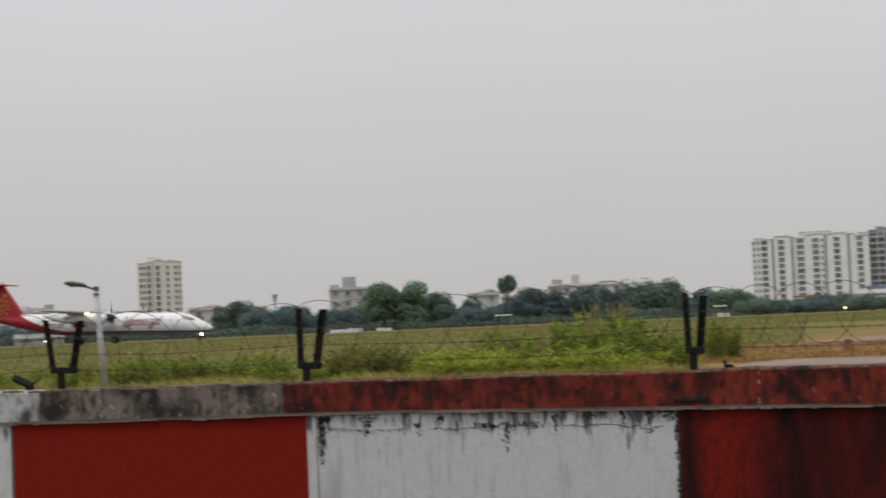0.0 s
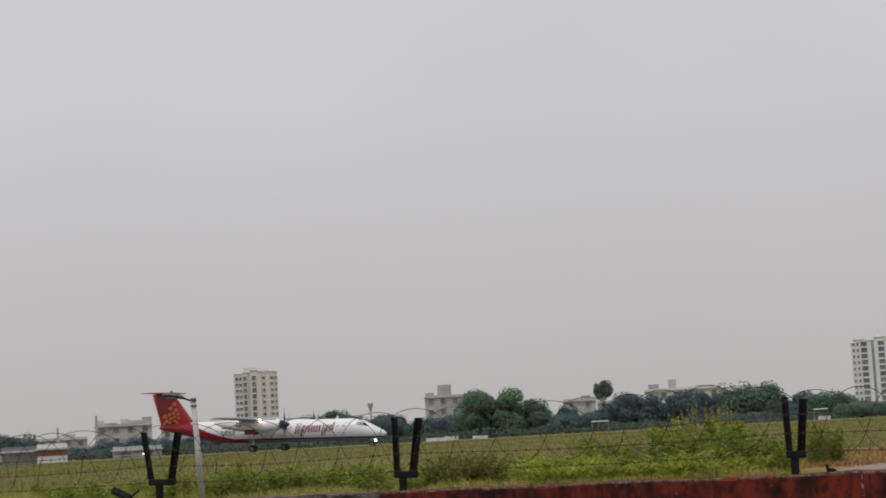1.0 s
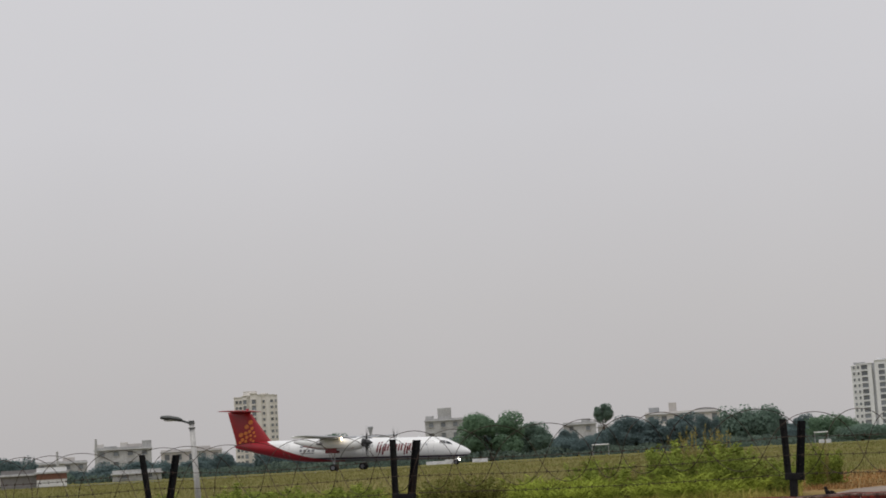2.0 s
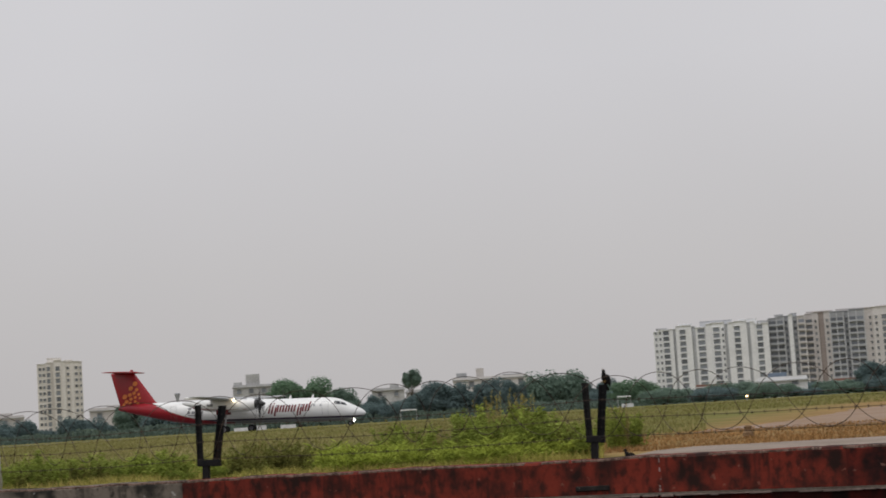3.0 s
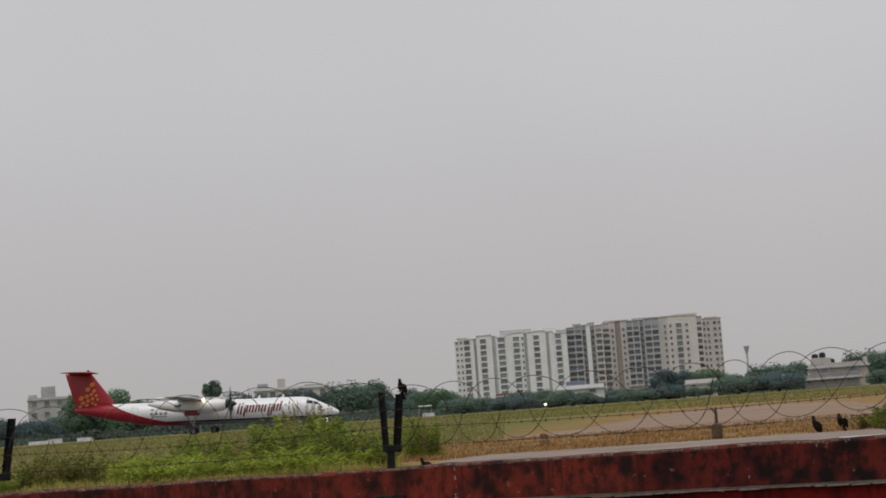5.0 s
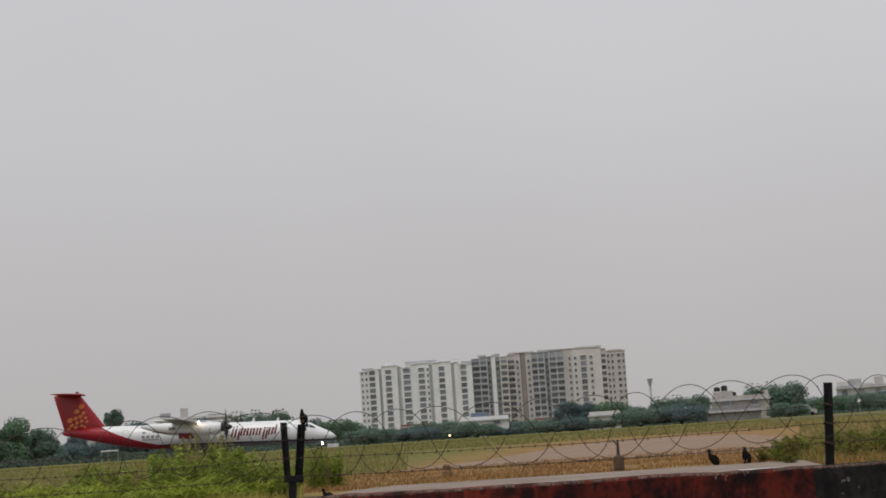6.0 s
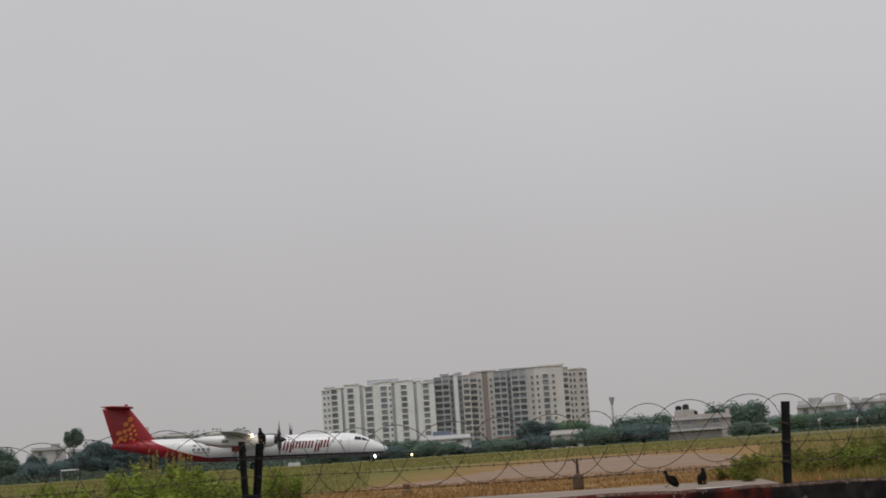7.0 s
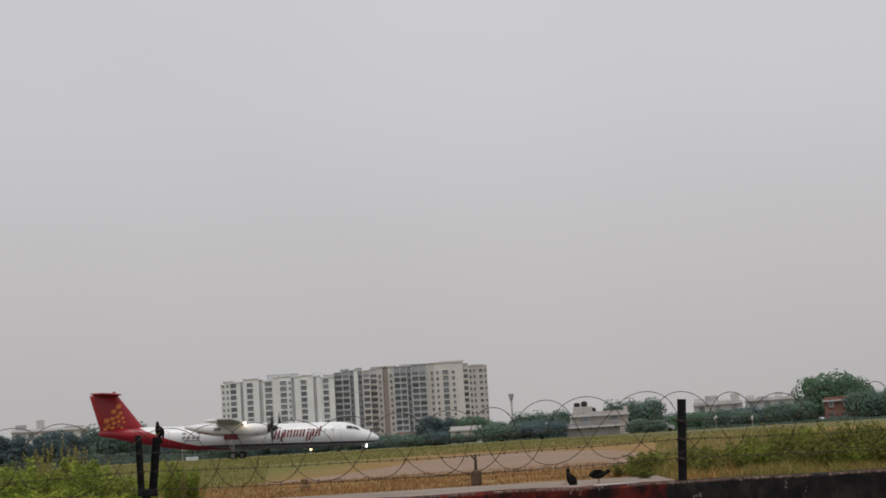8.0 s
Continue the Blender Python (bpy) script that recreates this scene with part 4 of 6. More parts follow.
# engines
props, blades_of = [], []
for side in (-1, 1):
    y = side * 4.42
    bm = bmesh.new()
    rows = [(4.90, 0.30, 0.30, 3.36), (4.70, 0.46, 0.48, 3.34), (4.1, 0.56, 0.66, 3.26), (2.8, 0.60, 0.74, 3.22), (0.5, 0.60, 0.76, 3.26), (-1.5, 0.56, 0.68, 3.34), (-3.2, 0.42, 0.46, 3.52), (-4.6, 0.10, 0.12, 3.66)]
    loft(bm, [[(x, y + w * math.cos(a), z + h * math.sin(a)) for a in [i * math.pi / 10 for i in range(20)]] for x, w, h, z in rows])
    nacelle = part("nacelle", bm, WHITE_GLOSS, plane, "white engine nacelle with a dark red underside line", True)
    bm = bmesh.new()
    loft(bm, [[(x, y + w * 1.03 * math.cos(a), z - h * 0.62 + 0.09 * math.sin(a)) for a in [i * math.pi / 6 for i in range(12)]] for x, w, h, z in [(4.65, 0.36, 0.48, 3.34), (3.4, 0.47, 0.72, 3.24), (0.5, 0.50, 0.76, 3.26), (-1.5, 0.46, 0.70, 3.32), (-3.2, 0.36, 0.56, 3.45)]])
    part("underside_line", bm, MARK_RED, nacelle)
    bm = bmesh.new()
    loft(bm, [[(4.91, y + w * math.cos(a), 2.86 + h * math.sin(a)) for a in [i * math.pi / 6 for i in range(12)]] for w, h in ((0.30, 0.13), (0.24, 0.09))], caps=True)
    part("air_intake", bm, BLADE_BLACK, nacelle)
    bm = bmesh.new()
    loft(bm, [[(x, y + r * math.cos(a), 3.36 + r * math.sin(a)) for a in [i * math.pi / 10 for i in range(20)]] for x, r in ((4.98, 0.33), (4.84, 0.42), (4.70, 0.50), (4.52, 0.55))], caps=False)
    part("cowl_ring", bm, BLADE_BLACK, nacelle, "black de-icing ring", True)
    bm = bmesh.new()
    rod(bm, (-0.6, y + side * 0.5, 3.35), (-1.3, y + side * 0.62, 3.42), 0.16, 0.19, 12)
    part("exhaust", bm, GEAR_METAL, nacelle)
    # gear doors and legs, wheels in pairs
    bm = bmesh.new()
    for dy in (-0.42, 0.42):
        box(bm, -0.25, 1.25, y + dy - 0.02, y + dy + 0.02, 2.2, 2.75, 0.01)
    part("gear_door", bm, MARK_RED, plane, "dark red main gear door")
    bm = bmesh.new()
    rod(bm, (0.85, y, 2.8), (0.7, y, 0.46), 0.11, 0.08, 10)
    rod(bm, (-0.2, y, 2.6), (0.7, y, 0.9), 0.05, 0.05, 8)
    rod(bm, (0.7, y - 0.38, 0.46), (0.7, y + 0.38, 0.46), 0.06, 0.06, 8)
    part("gear_leg", bm, GEAR_METAL, plane)
    prop = new("propeller")
    prop.parent = plane
    prop.matrix_basis = pose(5.0, y, 3.36)
    bm = bmesh.new()
    loft(bm, [[(x, r * math.cos(a), r * math.sin(a)) for a in [i * math.pi / 8 for i in range(16)]] for x, r in ((-0.12, 0.36), (0.12, 0.36), (0.40, 0.28), (0.66, 0.12), (0.74, 0.02))])
    part("spinner", bm, BLADE_BLACK, prop, smooth=True)
    for k in range(6):
        bm = bmesh.new()
        rows = [(0.25, 0.13, 0.07, 75), (0.6, 0.16, 0.05, 70), (1.05, 0.13, 0.03, 60), (1.6, 0.08, 0.02, 45), (2.03, 0.04, 0.012, 35)]
        ring = []
        for r, c, t, tw in rows:
            q = Matrix.Rotation(radians(tw), 3, "Z")
            ring.append([q @ Vector((px, py, 0)) + Vector((0, 0, r)) for px, py in ((-t, 0), (0, -c), (t, 0), (0, c))])
        loft(bm, [[tuple(Matrix.Rotation(radians(60 * k), 3, "X") @ p) for p in g] for g in ring])
        bmesh.ops.recalc_face_normals(bm, faces=bm.faces)
        part("blade", bm, BLADE_BLACK, prop)
    props.append(prop)


def wheel(x, y, z, r, w):
    hub = new("wheel")
    hub.parent = plane
    hub.matrix_basis = pose(x, y, z)
    bm = bmesh.new()
    loft(bm, [[(q * math.cos(a), yy, q * math.sin(a)) for a in [i * math.pi / 12 for i in range(24)]] for yy, q in ((-w / 2, r * 0.55), (-w / 2, r * 0.86), (-w / 4, r), (w / 4, r), (w / 2, r * 0.86), (w / 2, r * 0.55))])
    bmesh.ops.recalc_face_normals(bm, faces=bm.faces)
    part("tyre", bm, BLACK_RUBBER, hub)
    bm = bmesh.new()
    rod(bm, (0, -w / 2 - 0.01, 0), (0, w / 2 + 0.01, 0), r * 0.54, r * 0.54, 12)
    for k in range(5):
        a = k * 2 * math.pi / 5
        rod(bm, (0.3 * r * math.cos(a), -w / 2 - 0.03, 0.3 * r * math.sin(a)), (0.3 * r * math.cos(a), w / 2 + 0.03, 0.3 * r * math.sin(a)), 0.05, 0.05, 6)
    part("rim", bm, MARK_GREY, hub)
    return hub


TILT = 1.7
wheels = []
for side in (-1, 1):
    for dy in (-0.30, 0.30):
        wheels.append((wheel(0.7, side * 4.42 + dy, 0.46, 0.46, 0.26), 0.46))
nose_z = 14.7 * math.tan(radians(TILT)) + 0.30
for dy in (-0.2, 0.2):
    wheels.append((wheel(14.7, dy, nose_z, 0.30, 0.17), 0.30))
bm = bmesh.new()
rod(bm, (14.55, 0, 1.6), (14.7, 0, nose_z), 0.07, 0.06, 8)
rod(bm, (14.7, -0.26, nose_z), (14.7, 0.26, nose_z), 0.04, 0.04, 8)
part("nose_gear_leg", bm, GEAR_METAL, plane)
for lx, ly, lz, r, mat in ((15.1, 0.0, 1.12, 0.17, LANDING_GLOW), (2.15, -5.35, 3.90, 0.20, WARM_GLOW), (2.15, 5.35, 3.72, 0.20, WARM_GLOW)):
    bm = bmesh.new()
    ball(bm, (lx, ly, lz), r * 0.6, r, r, 10, 8)
    part("landing_light", bm, mat, plane, "lit landing light")
for ax in (10.2, 7.4):
    bm = bmesh.new()
    loft(bm, [[(ax + px, pz, z) for px, pz in foil(c, 0.04)] for z, c in ((3.82, 0.4), (4.25, 0.18))])
    part("antenna", bm, WHITE_GLOSS, plane)
# tail beacon: a lamp in an added short hood that turns to hide it
beacon = new("beacon")
beacon.parent = plane
beacon.matrix_basis = pose(-13.1, 0, 7.86)
bm = bmesh.new()
loft(bm, [[(r * math.cos(a), y, r * math.sin(a)) for a in [i * math.pi / 8 for i in range(16)]] for y, r in ((-0.14, 0.16), (0.14, 0.16), (0.14, 0.145), (-0.14, 0.145))], caps=False)
box(bm, -0.08, 0.08, -0.05, 0.05, -0.28, -0.14)
rod(bm, (0, 0.14, 0), (0, 0.17, 0), 0.16, 0.12, 16)
part("hood", bm, RED_GLOSS, beacon, "red hood added to hide the lens between flashes")
bm = bmesh.new()
rod(bm, (0, -0.10, 0), (0, 0.10, 0), 0.14, 0.14, 16)
part("flash_lens", bm, glow("beacon_glow", (1.0, 0.95, 0.88), 150.0), beacon, "bright white lens")


# ---- buildings beyond the airfield ----
APT_WHITE = material("white_render", (0.78, 0.785, 0.795), 0.85, spread=0.12, scale=0.12, fine=1.0, bump=0)
APT_BEIGE = material("beige_render", (0.57, 0.54, 0.53), 0.85, spread=0.12, scale=0.12, fine=1.0, bump=0)
APT_GREY = material("grey_render", (0.41, 0.42, 0.445), 0.85, spread=0.12, scale=0.12, fine=1.0, bump=0)
# pale grey finish, also painted on set-back strips as their shade
APT_PALE = material("pale_grey_and_recess_shade", (0.53, 0.54, 0.56), 0.85, spread=0.12, scale=0.12, fine=1.0, bump=0)
APT_CREAM = material("cream_render", (0.65, 0.625, 0.615), 0.85, spread=0.1, scale=0.12, fine=1.0, bump=0)
TOWER_CREAM = material("pale_cream_render", (0.72, 0.69, 0.65), 0.85, spread=0.12, scale=0.12, fine=1.0, bump=0)
# weathered plaster whose pale grey also has distance haze mixed in
HAZY_WALL = material("hazed_weathered_plaster", (0.52, 0.52, 0.525), 0.9, spread=0.35, scale=0.2, fine=2.0, bump=0)
BRICK_WALL = material("brick_plaster", (0.27, 0.145, 0.115), 0.9, spread=0.2, scale=0.3, fine=3.0, bump=0)
BLUE_SHEET = material("blue_sheeting", (0.17, 0.22, 0.29), 0.6, spread=0.2, scale=0.5, bump=0)
BROWN_RENDER = material("brown_render", (0.36, 0.31, 0.29), 0.85, spread=0.12, scale=0.12, fine=1.0, bump=0)
# dark glass lifted to grey-blue, so its colour holds the distance haze
PANE = material("hazed_window_glass", (0.235, 0.255, 0.285), 0.25, spread=0.3, scale=0.3, each=True, bump=0)
TANK_BLACK = material("black_water_tank", (0.02, 0.02, 0.022), 0.5, spread=0.2)


def as_mesh(name, bm, mats):
    bmesh.ops.recalc_face_normals(bm, faces=bm.faces)
    me = bpy.data.meshes.new(name)
    bm.to_mesh(me)
    bm.free()
    for m in mats:
        me.materials.append(m)
    return me


def ring_piece(bm, outer, inner):
    """A rectangular surround in one piece from outer and inner outlines of four points, front and back."""
    loops = [[bm.verts.new(p) for p in loop] for loop in (*outer, *reversed(inner))]
    for a, b in zip(loops, loops[1:] + loops[:1]):
        for i in range(4):
            bm.faces.new((a[i], a[(i + 1) % 4], b[(i + 1) % 4], b[i]))


def window_mesh(w, h, mat):
    """Surround of one window, facing -y: a jutting sunshade above, a shallow sill below; and its glass."""
    o, i = (w / 2 + 0.13, h / 2 + 0.12), (w / 2, h / 2)
    rect = lambda q, low, high: [(-q[0], low, -q[1]), (q[0], low, -q[1]), (q[0], high, q[1]), (-q[0], high, q[1])]
    bm = bmesh.new()
    ring_piece(bm, (rect(o, 0.1, 0.1), rect(o, -0.2, -0.40)), (rect(i, 0.1, 0.1), rect(i, -0.16, -0.34)))
    surround = as_mesh("window", bm, [mat])
    bm = bmesh.new()
    box(bm, -w / 2 + 0.004, w / 2 - 0.004, 0.02, 0.09, -h / 2 + 0.004, h / 2 - 0.004)
    return surround, as_mesh("pane", bm, [PANE])


def balcony_mesh(w, fh, mat):
    """One balcony: floor slab and solid parapet in one piece, facing -y; and the dark glazing behind."""
    bm = bmesh.new()
    loft(bm, [[(x, y, z) for y, z in ((0.08, 0), (-1.1, 0), (-1.1, fh * 0.32), (-0.98, fh * 0.32), (-0.98, 0.2), (0.08, 0.2))] for x in (-w / 2, w / 2)])
    slab = as_mesh("balcony", bm, [mat])
    bm = bmesh.new()
    box(bm, -w / 2 + 0.2, w / 2 - 0.2, 0.02, 0.085, 0.21, fh * 0.84)
    return slab, as_mesh("glazing", bm, [PANE])


def fit_openings(house, name, inner, pair, spots):
    """Sets one opening, with its glass, at each spot of a house's face."""
    for x, y, z in spots:
        o = new(name, pair[0])
        o.parent = house
        o.matrix_basis = pose(x, y, z)
        g = new(inner, pair[1])
        g.parent = o


def tower_block(az0, az1, d, el, floors, label, bays, heads=(), depth=18):
    """An apartment block in bays of (width share, set-back, finish, openings, lift of the roofline).
    Openings: (place across the bay, width) for a column of windows, or a count of balconies side by side."""
    mid, width = (az0 + az1) / 2, d * radians(az1 - az0)
    top = rise(el, d)
    house = thing("apartment_block", bearing(mid, d), label, "building", "apartment blocks")
    total = sum(b[0] for b in bays)
    x = -width / 2
    fh = (top - 2.0) / floors
    meshes = {}
    for share, back, mat, openings, lift in bays:
        w = width * share / total
        bm = bmesh.new()
        box(bm, x, x + w, back, depth, 0, top + lift, 0.05)
        part("bay", bm, mat, house)
        # parapet coping that juts out over the face
        bm = bmesh.new()
        box(bm, x - 0.1, x + w + 0.1, back - 0.35, back + 0.4, top + lift + 0.01, top + lift + 0.28, 0.03)
        part("parapet_coping", bm, mat, house)
        if isinstance(openings, int):
            if openings:
                bw = w / openings
                key = ("balcony", round(bw, 1), mat.name)
                if key not in meshes:
                    meshes[key] = balcony_mesh(bw * 0.94, fh, mat)
                for c in range(openings + 1):
                    bm = bmesh.new()
                    box(bm, x + bw * c - 0.22, x + bw * c + 0.22, back - 1.25, back + 0.05, 0, top + lift - 0.3)
                    part("pier", bm, APT_CREAM if mat is APT_BEIGE else APT_PALE, house)
                fit_openings(house, "balcony", "glazing", meshes[key], [(x + bw * (c + 0.5), back - 0.09, fh * (k + 0.12)) for c in range(openings) for k in range(floors)])
        else:
            for at, ww in openings:
                key = (ww, mat.name)
                if key not in meshes:
                    meshes[key] = window_mesh(ww, fh * (0.70 if ww > 1.5 else 0.46), mat)
                fit_openings(house, "window", "pane", meshes[key], [(x + w * at, back - 0.10, fh * (k + 0.6)) for k in range(floors)])
        x += w
    # lift rooms, tank rooms and thin roof slabs
    for at, w, h, mat in heads:
        bm = bmesh.new()
        box(bm, at * width - w / 2, at * width + w / 2, 4, 10, top - 1.5, top + h, 0.05)
        box(bm, at * width - w / 2 - 0.12, at * width + w / 2 + 0.12, 3.88, 10.12, top + h, top + h + 0.25)
        part("roof_room", bm, mat, house)
    return house


W, G, B, P, C = APT_WHITE, APT_GREY, APT_BEIGE, APT_PALE, APT_CREAM
# narrow set-back strips in P: recess shade put into a grey finish
tower_block(10.42, 14.22, 800, 2.48, 12, "white twelve-storey apartment block with dark window columns",
            [(25, 0.8, W, ((0.5, 0.9),), -2.4), (72, 0.3, W, ((0.12, 0.9), (0.52, 2.7)), -1.6), (14, 2.2, P, 0, -1.6), (78, 0, W, ((0.42, 2.7),), -0.4), (18, 1.8, P, 0, -1.0), (52, 0.4, W, ((0.55, 3.2),), -1.6), (24, 0, W, 0, -0.4),
             (66, 0.2, W, ((0.4, 2.9), (0.88, 0.8)), 0.0), (16, 1.8, P, 0, -0.9), (32, 0.1, W, 0, -0.3), (62, 0.3, W, ((0.2, 2.9),), 0.0), (16, 1.8, P, 0, -0.9), (22, 0.1, W, 0, -0.5), (66, 0.4, W, ((0.35, 2.6),), -1.6)],
            [(-0.43, 5, -0.9, HAZY_WALL), (-0.22, 6, 0.5, W), (0.05, 15, 1.1, P), (0.33, 8, 0.9, W), (0.46, 5, -0.4, HAZY_WALL)])
tower_block(14.22, 15.42, 806, 2.56, 12, "grey recessed link of an apartment block with a white stair shaft",
            [(40, 0.8, G, 1, -0.9), (34, 0.4, G, 1, -0.2), (22, 1.4, G, ((0.5, 1.0),), -0.2), (20, -0.8, W, 0, 0.2), (24, 1.6, G, ((0.5, 1.3),), -0.8), (34, 1.2, B, 1, -0.6)],
            [(-0.2, 4, 0.7, HAZY_WALL), (0.2, 3, 0.9, APT_GREY)])
tower_block(15.42, 19.38, 812, 2.53, 12, "beige twelve-storey apartment block with balconies and many windows",
            [(36, 0.8, B, 1, 0.5), (26, 0.1, B, ((0.5, 0.9),), 1.0), (26, 1.6, BROWN_RENDER, 0, 0.9), (28, 0.1, B, ((0.5, 1.0),), 1.0), (62, 0.8, G, 2, 0.7), (24, 1.8, G, ((0.5, 1.0),), 0.7), (70, 0.5, G, 2, 1.1), (16, 0.1, B, 0, 1.3), (24, 0.3, B, ((0.5, 0.9),), 1.4),
             (30, 0.2, C, ((0.5, 1.0),), 1.5), (48, 0.4, C, ((0.5, 2.6),), 1.5), (34, 0.2, C, ((0.4, 1.2),), 1.4), (26, 0, C, 0, 1.4), (26, 1.4, B, 1, 0.4), (40, 0.4, B, ((0.25, 0.9), (0.72, 0.9)), -0.9), (50, 0.5, B, ((0.4, 1.4), (0.85, 0.8)), -1.0)],
            [(-0.38, 12, 1.5, B), (-0.05, 22, 1.7, B), (0.2, 12, 2.2, C), (0.42, 6, -0.3, B)])
T = TOWER_CREAM
tower_block(-10.14, -8.69, 900, 2.50, 12, "cream twelve-storey tower with paired windows",
            [(36, 0.3, T, ((0.35, 1.3), (0.8, 1.3)), -0.8), (24, 0.0, T, ((0.5, 1.7),), -0.2), (10, 1.0, T, 0, -0.2), (34, 0.2, T, ((0.5, 2.1),), 0.9), (16, 0.0, T, 0, 0.2), (20, 0.6, T, ((0.5, 1.2),), 0.0), (14, 0.0, T, 0, 0.1), (22, 0.3, T, ((0.5, 1.4),), -0.1), (14, 0.6, T, ((0.5, 0.8),), -0.3)],
            [(-0.12, 7, 2.2, T), (0.2, 4, 0.9, T)])


GREY_PLASTER = material("grey_plaster", (0.31, 0.30, 0.295), 0.9, spread=0.25, scale=0.3, fine=2.0, bump=0)
PALE_PLASTER = material("beige_plaster", (0.50, 0.46, 0.43), 0.9, spread=0.25, scale=0.3, fine=2.0, bump=0)
DARK_SHED = material("grey_tin_shed", (0.26, 0.25, 0.25), 0.8, spread=0.2, scale=0.4, fine=2.0, bump=0)


def low_house(az0, az1, d, el, mat, label, floors=2, boxes=(), tanks=(), depth=9, band=None, glazed=True):
    """A low flat-roofed house: walls, roof slab and parapet, windows, head rooms and tanks on the roof."""
    mid, width, top = (az0 + az1) / 2, d * radians(az1 - az0), rise(el, d)
    house = thing("house", bearing(mid, d), label, "house", "low houses beyond the trees")
    bm = bmesh.new()
    box(bm, -width / 2, width / 2, 0, depth, 0, top - 0.5, 0.05)
    part("wall", bm, mat, house)
    bm = bmesh.new()
    box(bm, -width / 2 - 0.3, width / 2 + 0.3, -0.5, depth + 0.3, top - 0.55, top - 0.25, 0.04)
    part("roof", bm, HAZY_WALL, house)
    bm = bmesh.new()
    for x0, x1, y0, y1 in ((-width / 2, width / 2, -0.1, 0.15), (-width / 2, -width / 2 + 0.25, 0.15, depth), (width / 2 - 0.25, width / 2, 0.15, depth)):
        box(bm, x0, x1, y0, y1, top - 0.25, top + 0.35)
    part("parapet", bm, mat, house)
    fh = top / floors
    pair = window_mesh(min(1.6, width * 0.12), fh * 0.42, HAZY_WALL)
    n = max(2, int(width / 4.0))
    fit_openings(house, "window", "pane", pair, [] if not glazed else [(-width / 2 + width * (k + 0.5) / n, -0.10, fh * (f + 0.52)) for k in range(n) for f in range(floors)])
    if band:
        bm = bmesh.new()
        box(bm, -width / 2 - 0.02, width / 2 + 0.02, -0.06, 0.0, band[0], band[1])
        part("painted_band", bm, band[2], house)
    for s, w, h, m2 in boxes:
        bm = bmesh.new()
        box(bm, s * width - w / 2, s * width + w / 2, 1, 1 + w, top - 0.3, top + h, 0.05)
        part("head_room", bm, m2, house)
    for s, h in tanks:
        bm = bmesh.new()
        rod(bm, (s * width, 2, top - 0.3), (s * width, 2, top + h), 0.6, 0.55, 12)
        ball(bm, (s * width, 2, top + h), 0.5, 0.5, 0.2, 10, 5)
        part("water_tank", bm, TANK_BLACK, house, "black plastic tank")
    return house


low_house(-3.78, -2.15, 620, 1.36, HAZY_WALL, "grey four-storey building with a square roof tower", 4, [(0.16 - 0.25, 5.0, 4.2, HAZY_WALL), (-0.4, 3, 1.5, HAZY_WALL)])
low_house(0.85, 1.95, 560, 0.98, HAZY_WALL, "pale low building between trees", 3, [(0.2, 3, 1.4, HAZY_WALL)])
low_house(2.0, 3.1, 560, 0.86, HAZY_WALL, "pale flat-roofed building behind tree crowns", 3)
low_house(3.6, 6.1, 560, 1.16, APT_CREAM, "pale three-storey house with roof rooms", 3, [(-0.38, 3.4, 1.9, APT_GREY), (-0.13, 2.5, 3.2, APT_BEIGE), (0.3, 6, 0.8, HAZY_WALL)])
low_house(-14.75, -12.9, 560, 0.98, HAZY_WALL, "long pale terrace of houses with roof rooms", 3, [(-0.42, 3, 1.6, APT_CREAM), (-0.22, 4, 0.8, HAZY_WALL), (0.02, 2.6, 1.9, APT_CREAM), (0.2, 5, 1.3, APT_BEIGE), (0.42, 3, 2.2, HAZY_WALL)])
low_house(-17.9, -15.0, 600, 0.62, HAZY_WALL, "row of pale low flat-roofed houses", 2, [(-0.2, 5, 1.2, HAZY_WALL), (0.3, 4, 1.6, APT_BEIGE)])
low_house(-12.6, -10.6, 620, 0.80, APT_BEIGE, "beige low houses behind trees", 2, [(0.2, 5, 1.3, APT_BEIGE)])
low_house(-8.5, -7.2, 520, 0.88, APT_BEIGE, "beige two-storey house among far trees", 2, [(0.1, 4, 1.0, APT_BEIGE)])
low_house(-7.0, -5.9, 700, 0.85, HAZY_WALL, "pale distant house behind tree crowns", 2)
low_house(13.75, 15.35, 318, 0.50, APT_WHITE, "white two-storey house with blue roof sheeting", 2, [(-0.1, 3.4, 1.1, BLUE_SHEET)])
low_house(11.7, 12.9, 470, 0.42, BRICK_WALL, "brick-coloured low house under the blocks", 2)
low_house(16.2, 17.6, 470, 0.34, BRICK_WALL, "unplastered brick house under the blocks", 2)
low_house(18.05, 19.1, 300, 0.40, APT_CREAM, "pale two-storey house with dark openings", 2)
low_house(20.5, 21.4, 560, 0.62, HAZY_WALL, "pale distant house with a flat roofline", 2)
low_house(21.95, 23.72, 290, 0.26, GREY_PLASTER, "low grey boundary building of a house", 1, depth=6, glazed=False)
low_house(22.15, 24.02, 300, 0.62, PALE_PLASTER, "beige house with an upper room and water tanks", 2, [(-0.30, 3.4, 1.3, PALE_PLASTER), (0.46, 0.7, 1.0, PALE_PLASTER)], [(-0.40, 1.9), (-0.27, 2.1), (-0.12, 0.9)])
low_house(26.2, 27.8, 520, 0.72, HAZY_WALL, "pale terrace of distant houses", 2, [(-0.38, 3, 1.6, APT_CREAM), (-0.12, 4, 2.3, HAZY_WALL), (0.14, 3, 0.9, APT_CREAM), (0.36, 2.6, 2.6, APT_BEIGE)])
